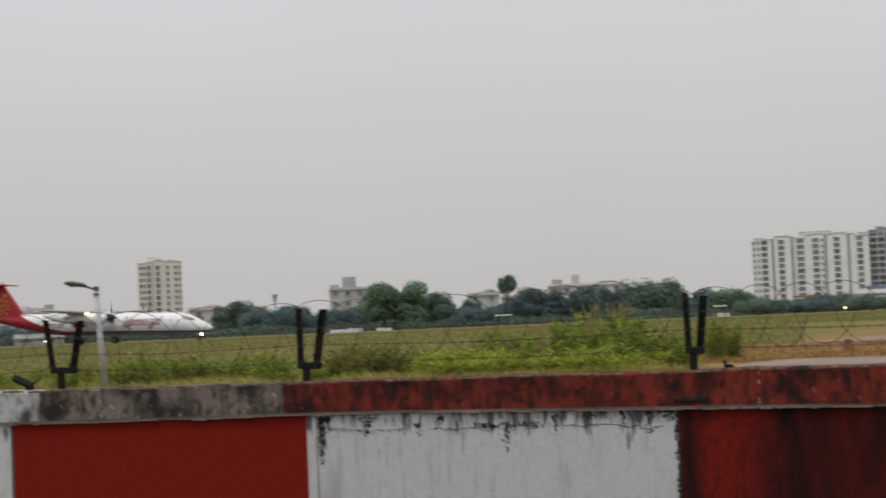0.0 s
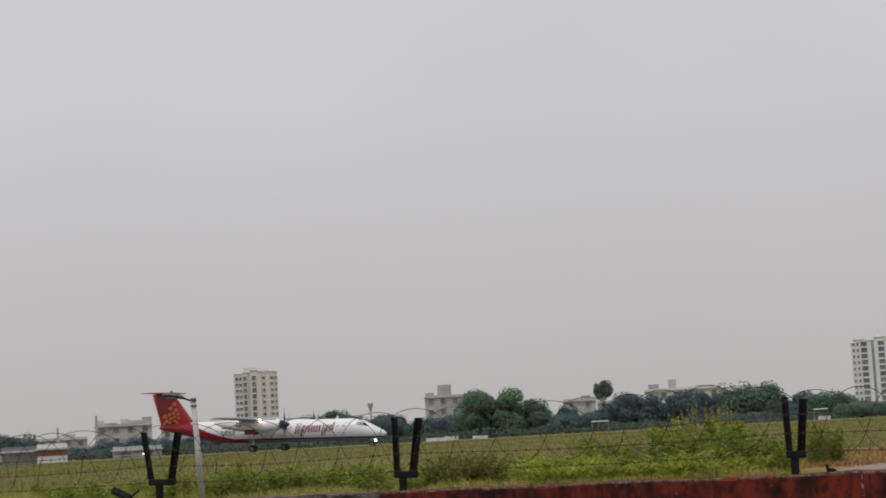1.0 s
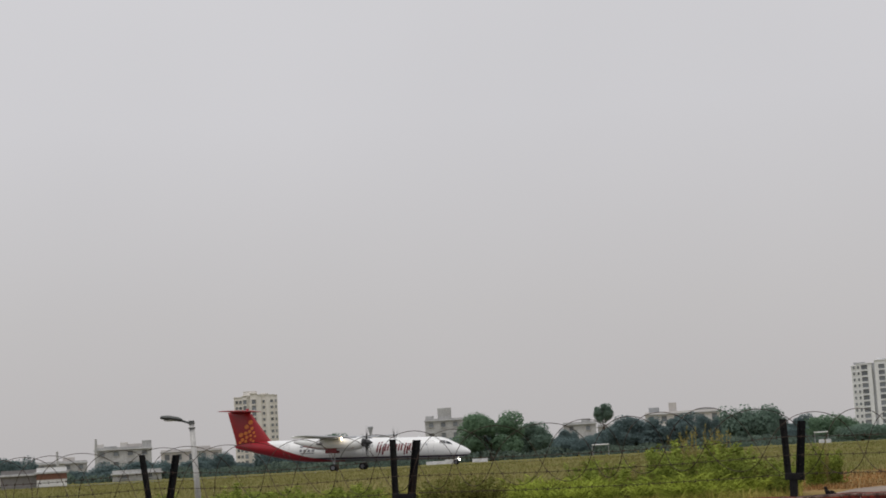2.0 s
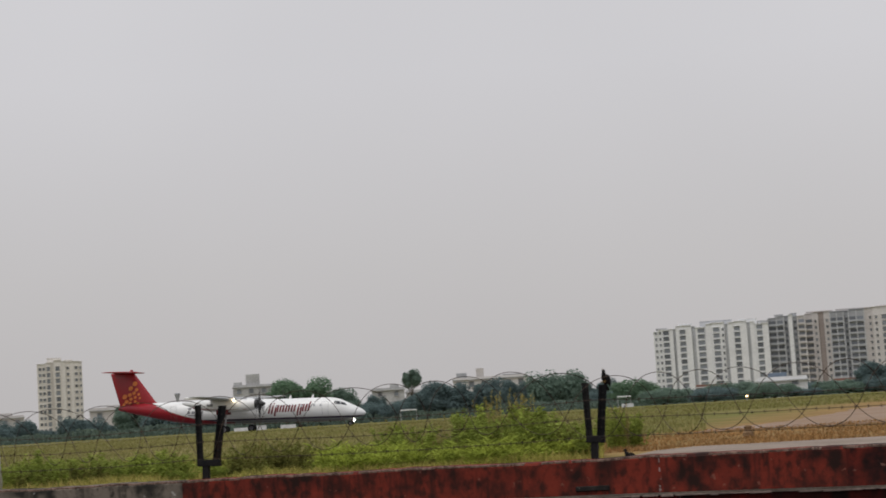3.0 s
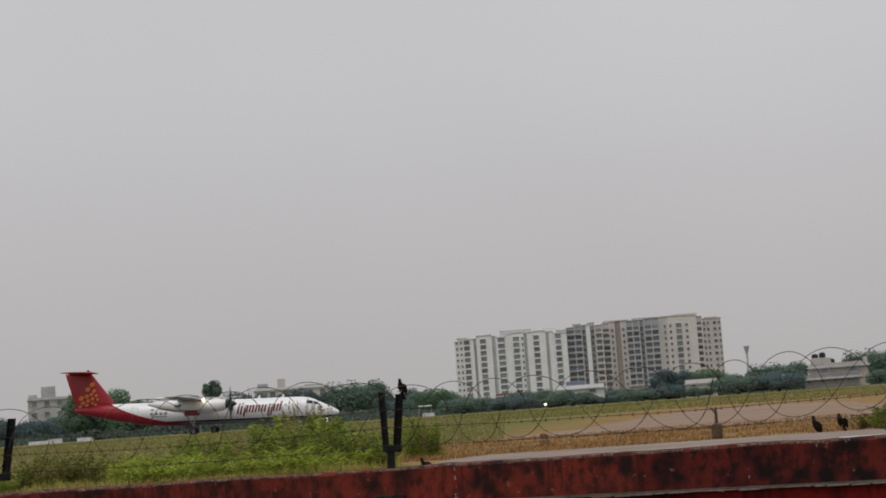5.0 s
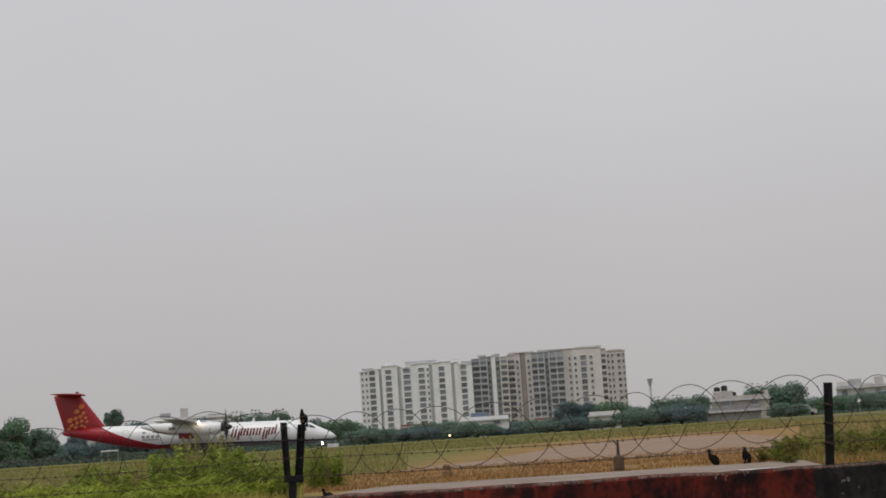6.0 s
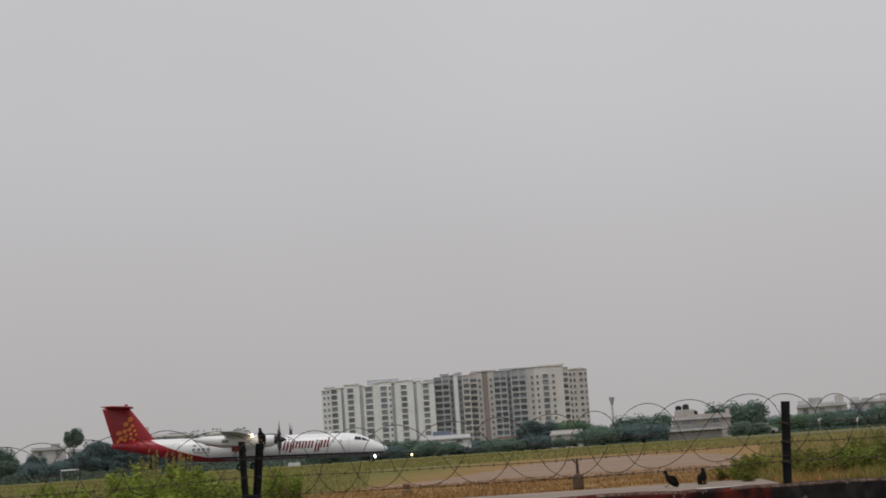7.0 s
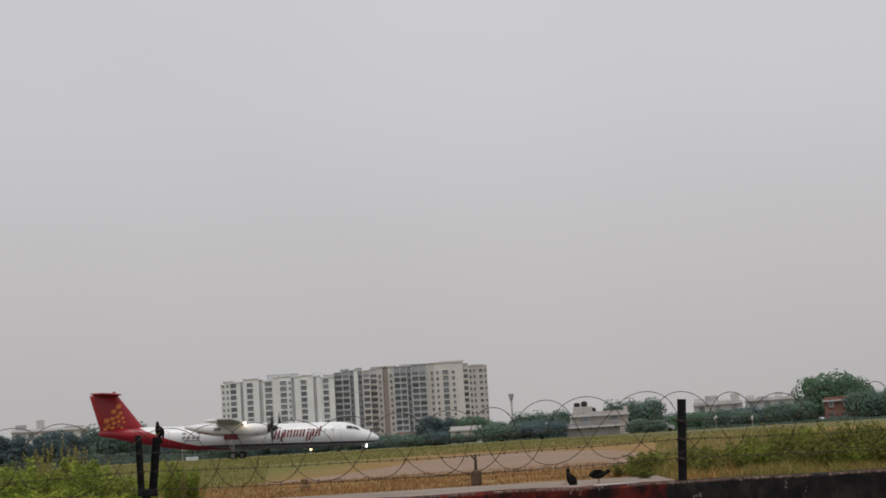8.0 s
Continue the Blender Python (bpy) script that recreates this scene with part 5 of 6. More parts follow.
low_house(27.9, 29.8, 540, 0.76, HAZY_WALL, "pale terrace with stepped roofs", 2, [(-0.42, 2.6, 1.4, APT_CREAM), (-0.2, 3.4, 0.8, HAZY_WALL), (0.08, 2.4, 1.9, APT_CREAM), (0.34, 4, 1.3, HAZY_WALL)])
low_house(30.45, 31.35, 330, 0.62, BRICK_WALL, "red-brown roof room among trees", 2)
low_house(-17.75, -16.62, 260, 0.36, DARK_SHED, "grey tin-roofed airfield shed", 1, depth=6, glazed=False)
low_house(-16.62, -15.66, 258, 0.40, APT_WHITE, "white airfield hut with a red upper band", 1, depth=6, band=(1.05, 1.95, BRICK_WALL), glazed=False)
low_house(-14.2, -12.6, 330, 0.20, HAZY_WALL, "low pale airfield building", 1, depth=5)


def mast(az, d, el, label):
    t = thing("light_mast", bearing(az, d), label, "mast")
    h = rise(el, d)
    bm = bmesh.new()
    rod(bm, (0, 0, 0), (0, 0, h - 1.6), 0.35, 0.22, 8)
    part("pole", bm, HAZY_WALL, t)
    bm = bmesh.new()
    loft(bm, [[(r * math.cos(a), r * math.sin(a), z) for a in [i * math.pi / 4 for i in range(8)]] for r, z in ((0.3, h - 1.8), (0.68, h - 0.2), (0.68, h), (0.3, h + 0.1))])
    part("lamp_ring", bm, APT_GREY, t)


mast(20.15, 420, 1.45, "tall light mast with a crown of lamps")
mast(-5.62, 420, 1.25, "tall light mast with a crown of lamps")
for az, d, el in ((-14.7, 540, 1.32), (-15.95, 560, 0.98), (-17.0, 560, 0.85)):
    t = thing("chimney_pole", bearing(az, d), "thin grey pole over the roofs", "pole")
    bm = bmesh.new()
    rod(bm, (0, 0, 0), (0, 0, rise(el, d)), 0.5, 0.35, 8)
    part("pole", bm, HAZY_WALL, t)

# roadside awning, parked vans, ground lights
for az, d, w in ((2.05, 300, 3.0), (9.3, 300, 2.4)):
    t = thing("awning", bearing(az, d), "small white-roofed shelter at the tree line", "shelter")
    bm = bmesh.new()
    box(bm, -w / 2, w / 2, -1, 1, 1.75, 1.95, 0.03)
    part("roof", bm, APT_WHITE, t)
    for sx in (-w / 2 + 0.1, w / 2 - 0.1):
        bm = bmesh.new()
        rod(bm, (sx, 0, 0), (sx, 0, 1.75), 0.07, 0.07, 6)
        part("post", bm, APT_GREY, t)


for az, d, w, z, lean in ((21.27, 283, 0.5, 2.3, 24), (26.9, 290, 0.4, 1.9, 30), (28.1, 290, 0.4, 1.5, 0)):
    t = thing("sign_board", bearing(az, d), "small plain white board on a thin pole", "sign", "white boards at the tree line")
    bm = bmesh.new()
    rod(bm, (0, 0, 0), (0, 0, z), 0.05, 0.05, 6)
    part("pole", bm, APT_GREY, t)
    bm = bmesh.new()
    box(bm, -w / 2, w / 2, -0.08, -0.05, -w * 0.7, w * 0.7, 0.01)
    board = part("board", bm, APT_WHITE, t)
    board.matrix_basis = pose(0, 0, z, 0, lean, 0)


def van(az, d, mat, label, ln=4.4):
    t = thing("van", bearing(az, d), label, "van", "parked vehicles")
    bm = bmesh.new()
    loft(bm, [[(x, y, z) for x, z in ((-ln / 2, 0.4), (ln / 2, 0.4), (ln / 2, 1.0), (ln / 2 - 0.9, 1.15), (ln / 2 - 1.4, 1.85), (-ln / 2, 1.9))] for y in (-0.85, 0.85)])
    body = part("body", bm, mat, t)
    bm = bmesh.new()
    box(bm, -ln / 2 + 0.4, ln / 2 - 1.5, -0.87, -0.84, 1.2, 1.65)
    part("side_window", bm, PANE, body)
    for sx in (-ln / 2 + 0.8, ln / 2 - 0.8):
        for sy in (-0.8, 0.8):
            bm = bmesh.new()
            rod(bm, (sx, sy - 0.1, 0.33), (sx, sy + 0.1, 0.33), 0.33, 0.33, 12)
            part("wheel", bm, BLACK_RUBBER, t)


for az, d, ln, hi in ((-3.3, 285, 5.0, 0.55), (-2.95, 285, 2.2, 0.75), (-2.0, 290, 2.6, 0.6), (17.0, 285, 1.0, 1.0), (17.6, 285, 2.6, 0.8), (9.4, 290, 2.0, 0.6)):
    t = thing("concrete_barrier", bearing(az, d), "low pale concrete barrier at the far edge", "barrier", "barriers at the tree line")
    bm = bmesh.new()
    loft(bm, [[(x, y, z) for y, z in ((-0.35, 0), (-0.14, hi), (0.14, hi), (0.35, 0))] for x in (-ln / 2, ln / 2)])
    part("block", bm, HAZY_WALL, t)
van(25.1, 290, HAZY_WALL, "pale parked van by a house", 4.4)
van(-17.95, 262, APT_CREAM, "pale parked van beside a shed", 4)
GROUND_GLOW = glow("airfield_light_glow", (1.0, 0.72, 0.36), 5.0)
WHITE_SPOT = glow("white_light_glow", (1.0, 1.0, 1.0), 3.0)
for az, d, mat, label in ((13.35, 230, GROUND_GLOW, "lit yellow airfield ground light"), (-13.2, 300, WHITE_SPOT, "lit white airfield ground light")):
    t = thing("ground_light", bearing(az, d), label, "airfield light", "ground lights")
    bm = bmesh.new()
    rod(bm, (0, 0, 0), (0, 0, 0.55), 0.06, 0.06, 6)
    part("stake", bm, APT_GREY, t)
    bm = bmesh.new()
    ball(bm, (0, 0, 0.62), 0.15, 0.15, 0.13, 8, 6)
    part("globe", bm, mat, t)


# ---- trees ----
def crown_mesh(name, seed, n, mat, tall=1.0, leaf=0.055):
    """A crown one unit wide and tall units high: clumps of small leaves round limbs, with gaps and an uneven outline."""
    rng = np.random.default_rng(seed)
    k = 36
    c = np.column_stack([rng.uniform(-0.36, 0.36, k), rng.uniform(-0.3, 0.3, k), rng.uniform(0.24, 0.84, k) * tall])
    c[:, 0] *= 1.15 - 0.6 * np.abs(c[:, 2] / tall - 0.5)
    r = rng.uniform(0.12, 0.20, k)
    pick = rng.integers(0, k, n)
    d = rng.normal(size=(n, 3))
    d /= np.linalg.norm(d, axis=1)[:, None]
    p = c[pick] + d * (r[pick] * rng.uniform(0.68, 1.10, n))[:, None]
    keep = p[:, 2] > 0.06
    p, d = p[keep], d[keep]
    n = len(p)
    u = np.cross(d, rng.normal(size=(n, 3)))
    u /= np.linalg.norm(u, axis=1)[:, None]
    v = np.cross(u, d + 0.35 * rng.normal(size=(n, 3)))
    v /= np.linalg.norm(v, axis=1)[:, None] + 1e-6
    s = leaf * rng.uniform(0.5, 1.25, n)[:, None]
    quads = np.stack([p - u * s, p - v * s * 0.6, p + u * s, p + v * s * 0.6], 1).reshape(-1, 3)
    me = bpy.data.meshes.new(name)
    me.from_pydata(quads.tolist(), [], np.arange(4 * n).reshape(-1, 4).tolist())
    me.materials.append(mat)
    return me


def trunk_mesh(seed):
    rng = random.Random(seed)
    bm = bmesh.new()
    rod(bm, (0, 0, 0), (0.02, 0, 0.34), 0.035, 0.025, 7)
    for _ in range(6):
        a, h = rng.uniform(0, 6.28), rng.uniform(0.24, 0.36)
        rod(bm, (0.015, 0, h), (0.28 * math.cos(a), 0.22 * math.sin(a), h + rng.uniform(0.2, 0.42)), 0.018, 0.006, 5)
    me = bpy.data.meshes.new("trunk")
    bm.to_mesh(me)
    bm.free()
    me.materials.append(BARK)
    return me


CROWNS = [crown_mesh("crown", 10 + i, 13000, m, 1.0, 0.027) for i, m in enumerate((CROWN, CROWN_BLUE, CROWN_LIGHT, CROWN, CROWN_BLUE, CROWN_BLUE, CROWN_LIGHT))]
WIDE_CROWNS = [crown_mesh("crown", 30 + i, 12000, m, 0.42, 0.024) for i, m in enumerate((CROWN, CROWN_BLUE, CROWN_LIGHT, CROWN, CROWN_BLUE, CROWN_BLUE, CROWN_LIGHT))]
TRUNKS = [trunk_mesh(i) for i in range(3)]


def tree(az, el, wide, d, kind, label, clear=0.0):
    h, w = rise(el, d) * 1.08, d * radians(wide) * 1.22
    t = thing("tree", bearing(az, d), label, "tree", "trees along the airfield edge")
    low = w > 1.6 * h and not clear
    c = new("crown", (WIDE_CROWNS if low else CROWNS)[kind])
    k = new("trunk", TRUNKS[kind % 3])
    for o in (c, k):
        o.parent = t
        o.matrix_basis = Matrix.Diagonal((w, w, h / 0.51 if low and o is c else h, 1))
    if clear:
        c.matrix_basis = pose(0, 0, h * clear) @ Matrix.Diagonal((w, w, h * (1 - clear), 1))
        k.matrix_basis = Matrix.Diagonal((w, w, h * 1.1, 1))
    return t


TREES = [(-17.4, 0.80, 1.3, 1), (-13.8, 0.50, 1.8, 4), (-15.2, 0.30, 0.9, 1), (-12.0, 0.45, 1.6, 4), (-8.76, 0.60, 1.3, 1), (-10.9, 0.62, 1.2, 4), (-7.05, 1.12, 1.3, 0), (-5.75, 0.75, 1.7, 5), (-4.3, 0.60, 1.2, 4), (-3.2, 0.62, 1.3, 1),
         (-1.6, 1.42, 1.9, 2), (-0.4, 1.14, 1.3, 0), (0.4, 0.5, 1.2, 4), (1.3, 0.5, 1.3, 5), (2.19, 1.54, 0.55, 0), (2.3, 0.75, 1.2, 4), (3.2, 1.05, 1.6, 5), (4.6, 1.05, 1.4, 4), (5.6, 0.95, 0.75, 5), (6.2, 0.6, 1.2, 1), (7.1, 1.14, 1.9, 3), (8.4, 0.45, 1.5, 5),
         (9.7, 0.73, 1.5, 6), (10.9, 0.38, 1.4, 0), (11.9, 0.34, 1.4, 4), (12.9, 0.46, 1.5, 3), (14.2, 0.42, 1.4, 0), (15.0, 0.26, 1.4, 5), (16.3, 0.32, 1.3, 3), (17.55, 0.82, 1.2, 5), (18.8, 0.72, 1.4, 6), (19.9, 0.46, 1.4, 0), (21.2, 0.75, 1.8, 3), (20.7, 0.5, 1.2, 4),
         (22.0, 0.3, 1.0, 6), (24.3, 0.95, 1.8, 3), (25.3, 0.42, 1.4, 4), (26.4, 0.42, 1.8, 6), (27.4, 0.44, 1.6, 0), (28.3, 0.5, 1.8, 5), (29.4, 0.56, 1.5, 3), (30.9, 1.37, 2.1, 6), (32.1, 0.8, 1.6, 3), (33.5, 0.9, 1.8, 0)]
TREE_WORDS = {0: "mid-green rounded tree with a broken outline", 1: "blue-green low tree with haze in its leaf colour", 2: "large fresh green spreading tree", 3: "dense mid-green broad tree", 4: "dark haze-toned tree of the far tree line", 5: "dark bushy tree of the far tree line", 6: "fresh green rounded tree"}
rng = random.Random(21)
for az, el, wide, kind in TREES:
    tree(az, el, wide, 330 + rng.uniform(-15, 45) if az != 2.19 else 420, kind, TREE_WORDS[kind], 0.55 if az == 2.19 else 0.0)
for az, el, wide, kind in ((13.5, 0.16, 1.0, 3), (14.25, 0.34, 1.5, 0), (15.3, 0.12, 1.0, 5), (16.6, 0.22, 1.4, 3), (17.5, 0.30, 0.9, 5), (18.45, 0.18, 0.8, 0), (19.75, 0.40, 1.5, 3), (21.1, 0.42, 1.5, 5), (12.3, 0.28, 1.3, 5), (10.6, 0.34, 1.4, 3), (24.6, 0.30, 1.2, 0), (-14.6, 0.22, 1.2, 4), (-12.2, 0.28, 1.2, 4), (-16.0, 0.3, 1.0, 0)):
    tree(az, el, wide, 284 if az > 0 else 345, kind, TREE_WORDS[kind])
for i in range(60):
    az = -19 + i * 0.92 + rng.uniform(-0.3, 0.3)
    if 22.3 < az < 23.9 or -17.8 < az < -15.6:
        continue
    kind = rng.choice((0, 1, 4, 5))
    tree(az, (rng.uniform(0.5, 0.82) if -6 < az < 10 else rng.uniform(0.12, 0.50)), rng.uniform(0.6, 1.3), 380 + rng.uniform(0, 30), kind, TREE_WORDS[kind])

# undergrowth that fills the foot of the tree line, haze in its leaf colour
g = np.random.default_rng(5)
n = 40000
az = np.radians(g.uniform(-20, 36, n))
dd = g.uniform(300, 372, n)
keep = ~((np.degrees(az) > 22.2) & (np.degrees(az) < 24.0) & (dd < 310)) & ~((np.degrees(az) < -12) & (dd < 330))
az, dd = az[keep], dd[keep]
n = len(az)
hh = np.array([(1.5 if a < 0.17 else 0.5) + (1.2 if a < 0.17 else 0.6) * noise.noise((a * 55, 0.3, 0)) for a in az]) * g.uniform(0.05, 1.0, n)
p = np.column_stack([dd * np.sin(az), dd * np.cos(az), np.maximum(hh, 0.1)])
u, v = g.normal(size=(n, 3)), g.normal(size=(n, 3))
u /= np.linalg.norm(u, axis=1)[:, None]
v = np.cross(u, v)
v /= np.linalg.norm(v, axis=1)[:, None]
s = g.uniform(0.18, 0.45, n)[:, None]
quads = np.stack([p - u * s, p - v * s * 0.7, p + u * s, p + v * s * 0.7], 1).reshape(-1, 3)
me = bpy.data.meshes.new("undergrowth")
me.from_pydata(quads.tolist(), [], np.arange(4 * n).reshape(-1, 4).tolist())
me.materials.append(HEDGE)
tagged(new("undergrowth", me), "haze-toned green scrub along the airfield edge", "scrub", kind="stuff")


# ---- weeds and grass inside the wall ----
def leaf_plant(name, seed, stems, leaves, mat, leaf=0.05, spread=0.35, upright=0.5, stalk=True, slim=1.0):
    """A plant one metre tall: bending stems with many small leaves."""
    g = np.random.default_rng(seed)
    verts, faces = [], []
    for s in range(stems):
        a, lean, h = g.uniform(0, 6.28), g.uniform(0.1, 1.0) * spread, g.uniform(0.5, 1.0)
        base = np.array([g.normal() * 0.10, g.normal() * 0.10, 0.0])
        path = [base + np.array([math.cos(a), math.sin(a), 0]) * lean * q ** 1.6 + np.array([0, 0, h * q]) + g.normal(size=3) * 0.012 for q in np.linspace(0, 1, 7)]
        if stalk:
            for p, q in zip(path, path[1:]):
                k = len(verts)
                w = 0.006
                verts += [p + [w, 0, 0], p - [w, 0, 0], q - [w * 0.7, 0, 0], q + [w * 0.7, 0, 0]]
                faces.append((k, k + 1, k + 2, k + 3))
        for _ in range(leaves):
            q = g.uniform(0.12, 1.0)
            i = min(5, int(q * 6))
            p = path[i] + (path[i + 1] - path[i]) * (q * 6 - i)
            b, up = g.uniform(0, 6.28), g.normal(0.15, 0.5) + upright * 0.4
            d = np.array([math.cos(b), math.sin(b), up])
            d /= np.linalg.norm(d)
            side = np.cross(d, g.normal(size=3))
            side /= np.linalg.norm(side) + 1e-6
            ln = leaf * g.uniform(0.6, 1.6)
            w = ln * g.uniform(0.18, 0.34) * slim
            k = len(verts)
            m = p + d * ln * 0.5
            verts += [p, m + side * w, p + d * ln - np.array([0, 0, 0.15 * ln]), m - side * w]
            faces.append((k, k + 1, k + 2, k + 3))
    me = bpy.data.meshes.new(name)
    me.from_pydata([tuple(v) for v in verts], [], faces)
    me.materials.append(mat)
    return me


SEED_HEAD = leaf_material("dry_seed_heads", (0.36, 0.29, 0.13), (0.25, 0.25, 0.08), 0.3)
PLANTS = {
    "leafy": [leaf_plant("foliage", 40 + i, 15, 70, LEAF_WEED, 0.085, 0.5, 0.9, True, 0.6) for i in range(3)],
    "dark": [leaf_plant("foliage", 50 + i, 16, 80, LEAF_DARK, 0.06, 0.5) for i in range(2)],
    "lush": [leaf_plant("foliage", 60 + i, 60, 10, LUSH, 0.27, 0.55, 2.2, False, 0.18) for i in range(2)],
    "seedy": [leaf_plant("foliage", 70 + i, 12, 60, SEED_HEAD, 0.045, 0.3, 0.9) for i in range(2)],
}
PLANT_WORDS = {"leafy": "bright green leafy weed behind the wall", "dark": "dull dark green bushy weed behind the wall", "lush": "arching bright green broad-bladed grass clump", "seedy": "thin weed with dry tan seed heads"}
rng = random.Random(17)


def weed(az, d, h, w, kind):
    t = thing("weed_clump", bearing(az, d), PLANT_WORDS[kind], "weed", "weeds behind the wall")
    f = new("foliage", rng.choice(PLANTS[kind]))
    f.parent = t
    f.matrix_basis = Matrix.Rotation(rng.uniform(0, 6.28), 4, "Z") @ Matrix.Diagonal((w, w, h, 1))


# stretches of bearing with the plants that grow there: from, to, count, near, far, height, width, kind
for a0, a1, count, d0, d1, h, w, kind in [
        (-17.5, -12.5, 16, 21.5, 27, 0.30, 0.55, "leafy"), (-12.5, -5.6, 26, 21.0, 26, 0.40, 0.6, "leafy"), (-10.2, -8.0, 5, 22.0, 24, 0.50, 0.6, "leafy"), (-12, -6, 8, 20.5, 25, 0.34, 0.6, "dark"),
        (-5.6, -4.2, 5, 20.5, 24, 0.26, 0.5, "leafy"), (-3.8, -1.4, 15, 19.8, 22.5, 0.46, 0.6, "dark"), (-4.4, -1.0, 10, 19.6, 22, 0.22, 0.5, "leafy"), (-1.4, 0.2, 6, 20.5, 25, 0.20, 0.5, "lush"),
        (-3.6, -1.2, 5, 20.5, 22.5, 0.52, 0.4, "seedy"), (1.0, 4.2, 7, 20, 23, 0.62, 0.36, "seedy"), (-0.6, 2.2, 14, 18.9, 20.6, 0.34, 0.5, "lush"), (1.2, 4.4, 16, 20, 23.5, 0.54, 0.6, "leafy"), (1.5, 4.6, 9, 19, 21, 0.30, 0.5, "lush"), (4.0, 6.6, 20, 19.8, 23.5, 0.74, 0.65, "leafy"), (4.3, 6.4, 9, 20.5, 23, 0.88, 0.5, "seedy"),
        (4.2, 7.0, 9, 18.8, 20.3, 0.34, 0.5, "lush"), (6.4, 8.0, 9, 20.5, 24, 0.52, 0.6, "leafy"), (6.5, 8.3, 5, 22.5, 25, 0.34, 0.6, "seedy"), (8.8, 9.8, 7, 24.2, 25.2, 0.58, 0.42, "leafy"), (8.9, 9.7, 2, 24.2, 24.8, 0.62, 0.36, "seedy"),
        (24.1, 25.3, 3, 22.5, 25, 0.32, 0.5, "leafy"), (24.1, 25.3, 4, 22.5, 25, 0.34, 0.5, "dark"), (24.5, 25.1, 2, 20.5, 22, 0.20, 0.4, "dark"), (26.2, 28.0, 8, 22, 27, 0.34, 0.55, "dark"), (27.8, 30.4, 9, 20.5, 25, 0.52, 0.6, "leafy"), (27.8, 30.4, 8, 20.5, 25, 0.52, 0.6, "dark"), (28.5, 31, 7, 21, 25, 0.62, 0.5, "seedy"),
        (30.2, 34, 9, 20, 25, 0.55, 0.65, "dark"), (30.2, 34, 9, 20, 25, 0.55, 0.65, "dark"), (30.5, 34, 14, 19.4, 22, 0.46, 0.6, "dark"), (26.5, 30.5, 12, 20.0, 24, 0.34, 0.6, "dark"), (23.9, 25.2, 5, 23.2, 25, 0.28, 0.6, "dark"), (5, 8, 5, 20, 23, 0.42, 0.5, "dark"), (-0.8, 4, 8, 19.5, 23, 0.30, 0.5, "dark"), (28, 33, 7, 19, 21.5, 0.36, 0.5, "leafy")]:
    for _ in range(count):
        weed(rng.uniform(a0, a1), rng.uniform(d0, d1), h * rng.uniform(0.72, 1.08), w * rng.uniform(0.75, 1.15), kind)


def blades(name, seed, n, a0, a1, d0, d1, h0, h1, mat, label, width=0.012, keep=None):
    """Loose grass, sown over a stretch of bearings and distances, thinner with distance."""
    g = np.random.default_rng(seed)
    az = np.radians(g.uniform(a0, a1, n))
    d = d0 + (d1 - d0) * g.uniform(0, 1, n) ** 1.5
    x, y = d * np.sin(az), d * np.cos(az)
    s, p = x * math.cos(radians(20)) - y * math.sin(radians(20)), x * math.sin(radians(20)) + y * math.cos(radians(20))
    ok = (p > WALL_Y + 0.42)
    if keep:
        ok &= keep(s, p)
    clump = np.array([noise.noise((q * 0.9, r * 0.9, seed)) for q, r in zip(x, y)])
    ok &= clump > -0.25
    x, y, d, clump = x[ok], y[ok], d[ok], clump[ok]
    n = len(x)
    h = g.uniform(h0, h1, n) * (0.75 + 0.7 * clump)
    a = g.uniform(0, 6.28, n)
    lean = h * g.uniform(0.1, 1.1, n)
    w = width * (d / d0) ** 0.7
    b = np.column_stack([x, y, np.zeros(n)])
    side = np.column_stack([np.cos(a + 1.2), np.sin(a + 1.2), np.zeros(n)]) * w[:, None] / 2
    mid = b + np.column_stack([np.cos(a) * lean * 0.35, np.sin(a) * lean * 0.35, h * 0.6])
    tip = b + np.column_stack([np.cos(a) * lean, np.sin(a) * lean, h])
    v = np.stack([b - side, b + side, mid + side * 0.7, tip, mid - side * 0.7], 1).reshape(-1, 3)
    me = bpy.data.meshes.new(name)
    me.from_pydata(v.tolist(), [], np.arange(5 * n).reshape(-1, 5).tolist())
    me.materials.append(mat)
    return tagged(new(name, me), label, "grass", kind="stuff")


off_slab = lambda s, p: ~((s > -3.6) & (s < 2.0) & (p < 22.65))
blades("green_grass", 3, 42000, -18, 8.6, 18.4, 34, 0.07, 0.22, BLADE, "uneven green grass behind the wall", keep=off_slab)
blades("far_grass", 4, 26000, -19, 12, 34, 80, 0.06, 0.14, DULL, "short green and straw turf", 0.02, keep=off_slab)
blades("dry_grass", 5, 20000, 7.4, 27, 22.0, 34, 0.02, 0.08, STRAW, "dry orange-brown grass beyond the concrete strip", keep=lambda s, p: off_slab(s, p) & (p > 22.0))
blades("runway_verge", 8, 12000, -18, 24, 165, 186, 0.12, 0.32, DULL, "long grass along the runway edge", 0.07)
blades("mid_grass", 9, 24000, -19, 30, 80, 165, 0.08, 0.2, DULL, "rough turf across the airfield", 0.05)
blades("east_turf", 10, 14000, 25, 35, 33, 82, 0.06, 0.16, DULL, "thin dull turf over bare soil", 0.02)
blades("verge_grass", 6, 16000, 24.6, 35, 18.0, 33, 0.07, 0.24, VERGE, "mixed green grass along the wall", keep=off_slab)
blades("verge_straw", 7, 7000, 25, 35, 18.2, 26, 0.06, 0.20, STRAW, "dry grass tufts among green weeds", keep=off_slab)


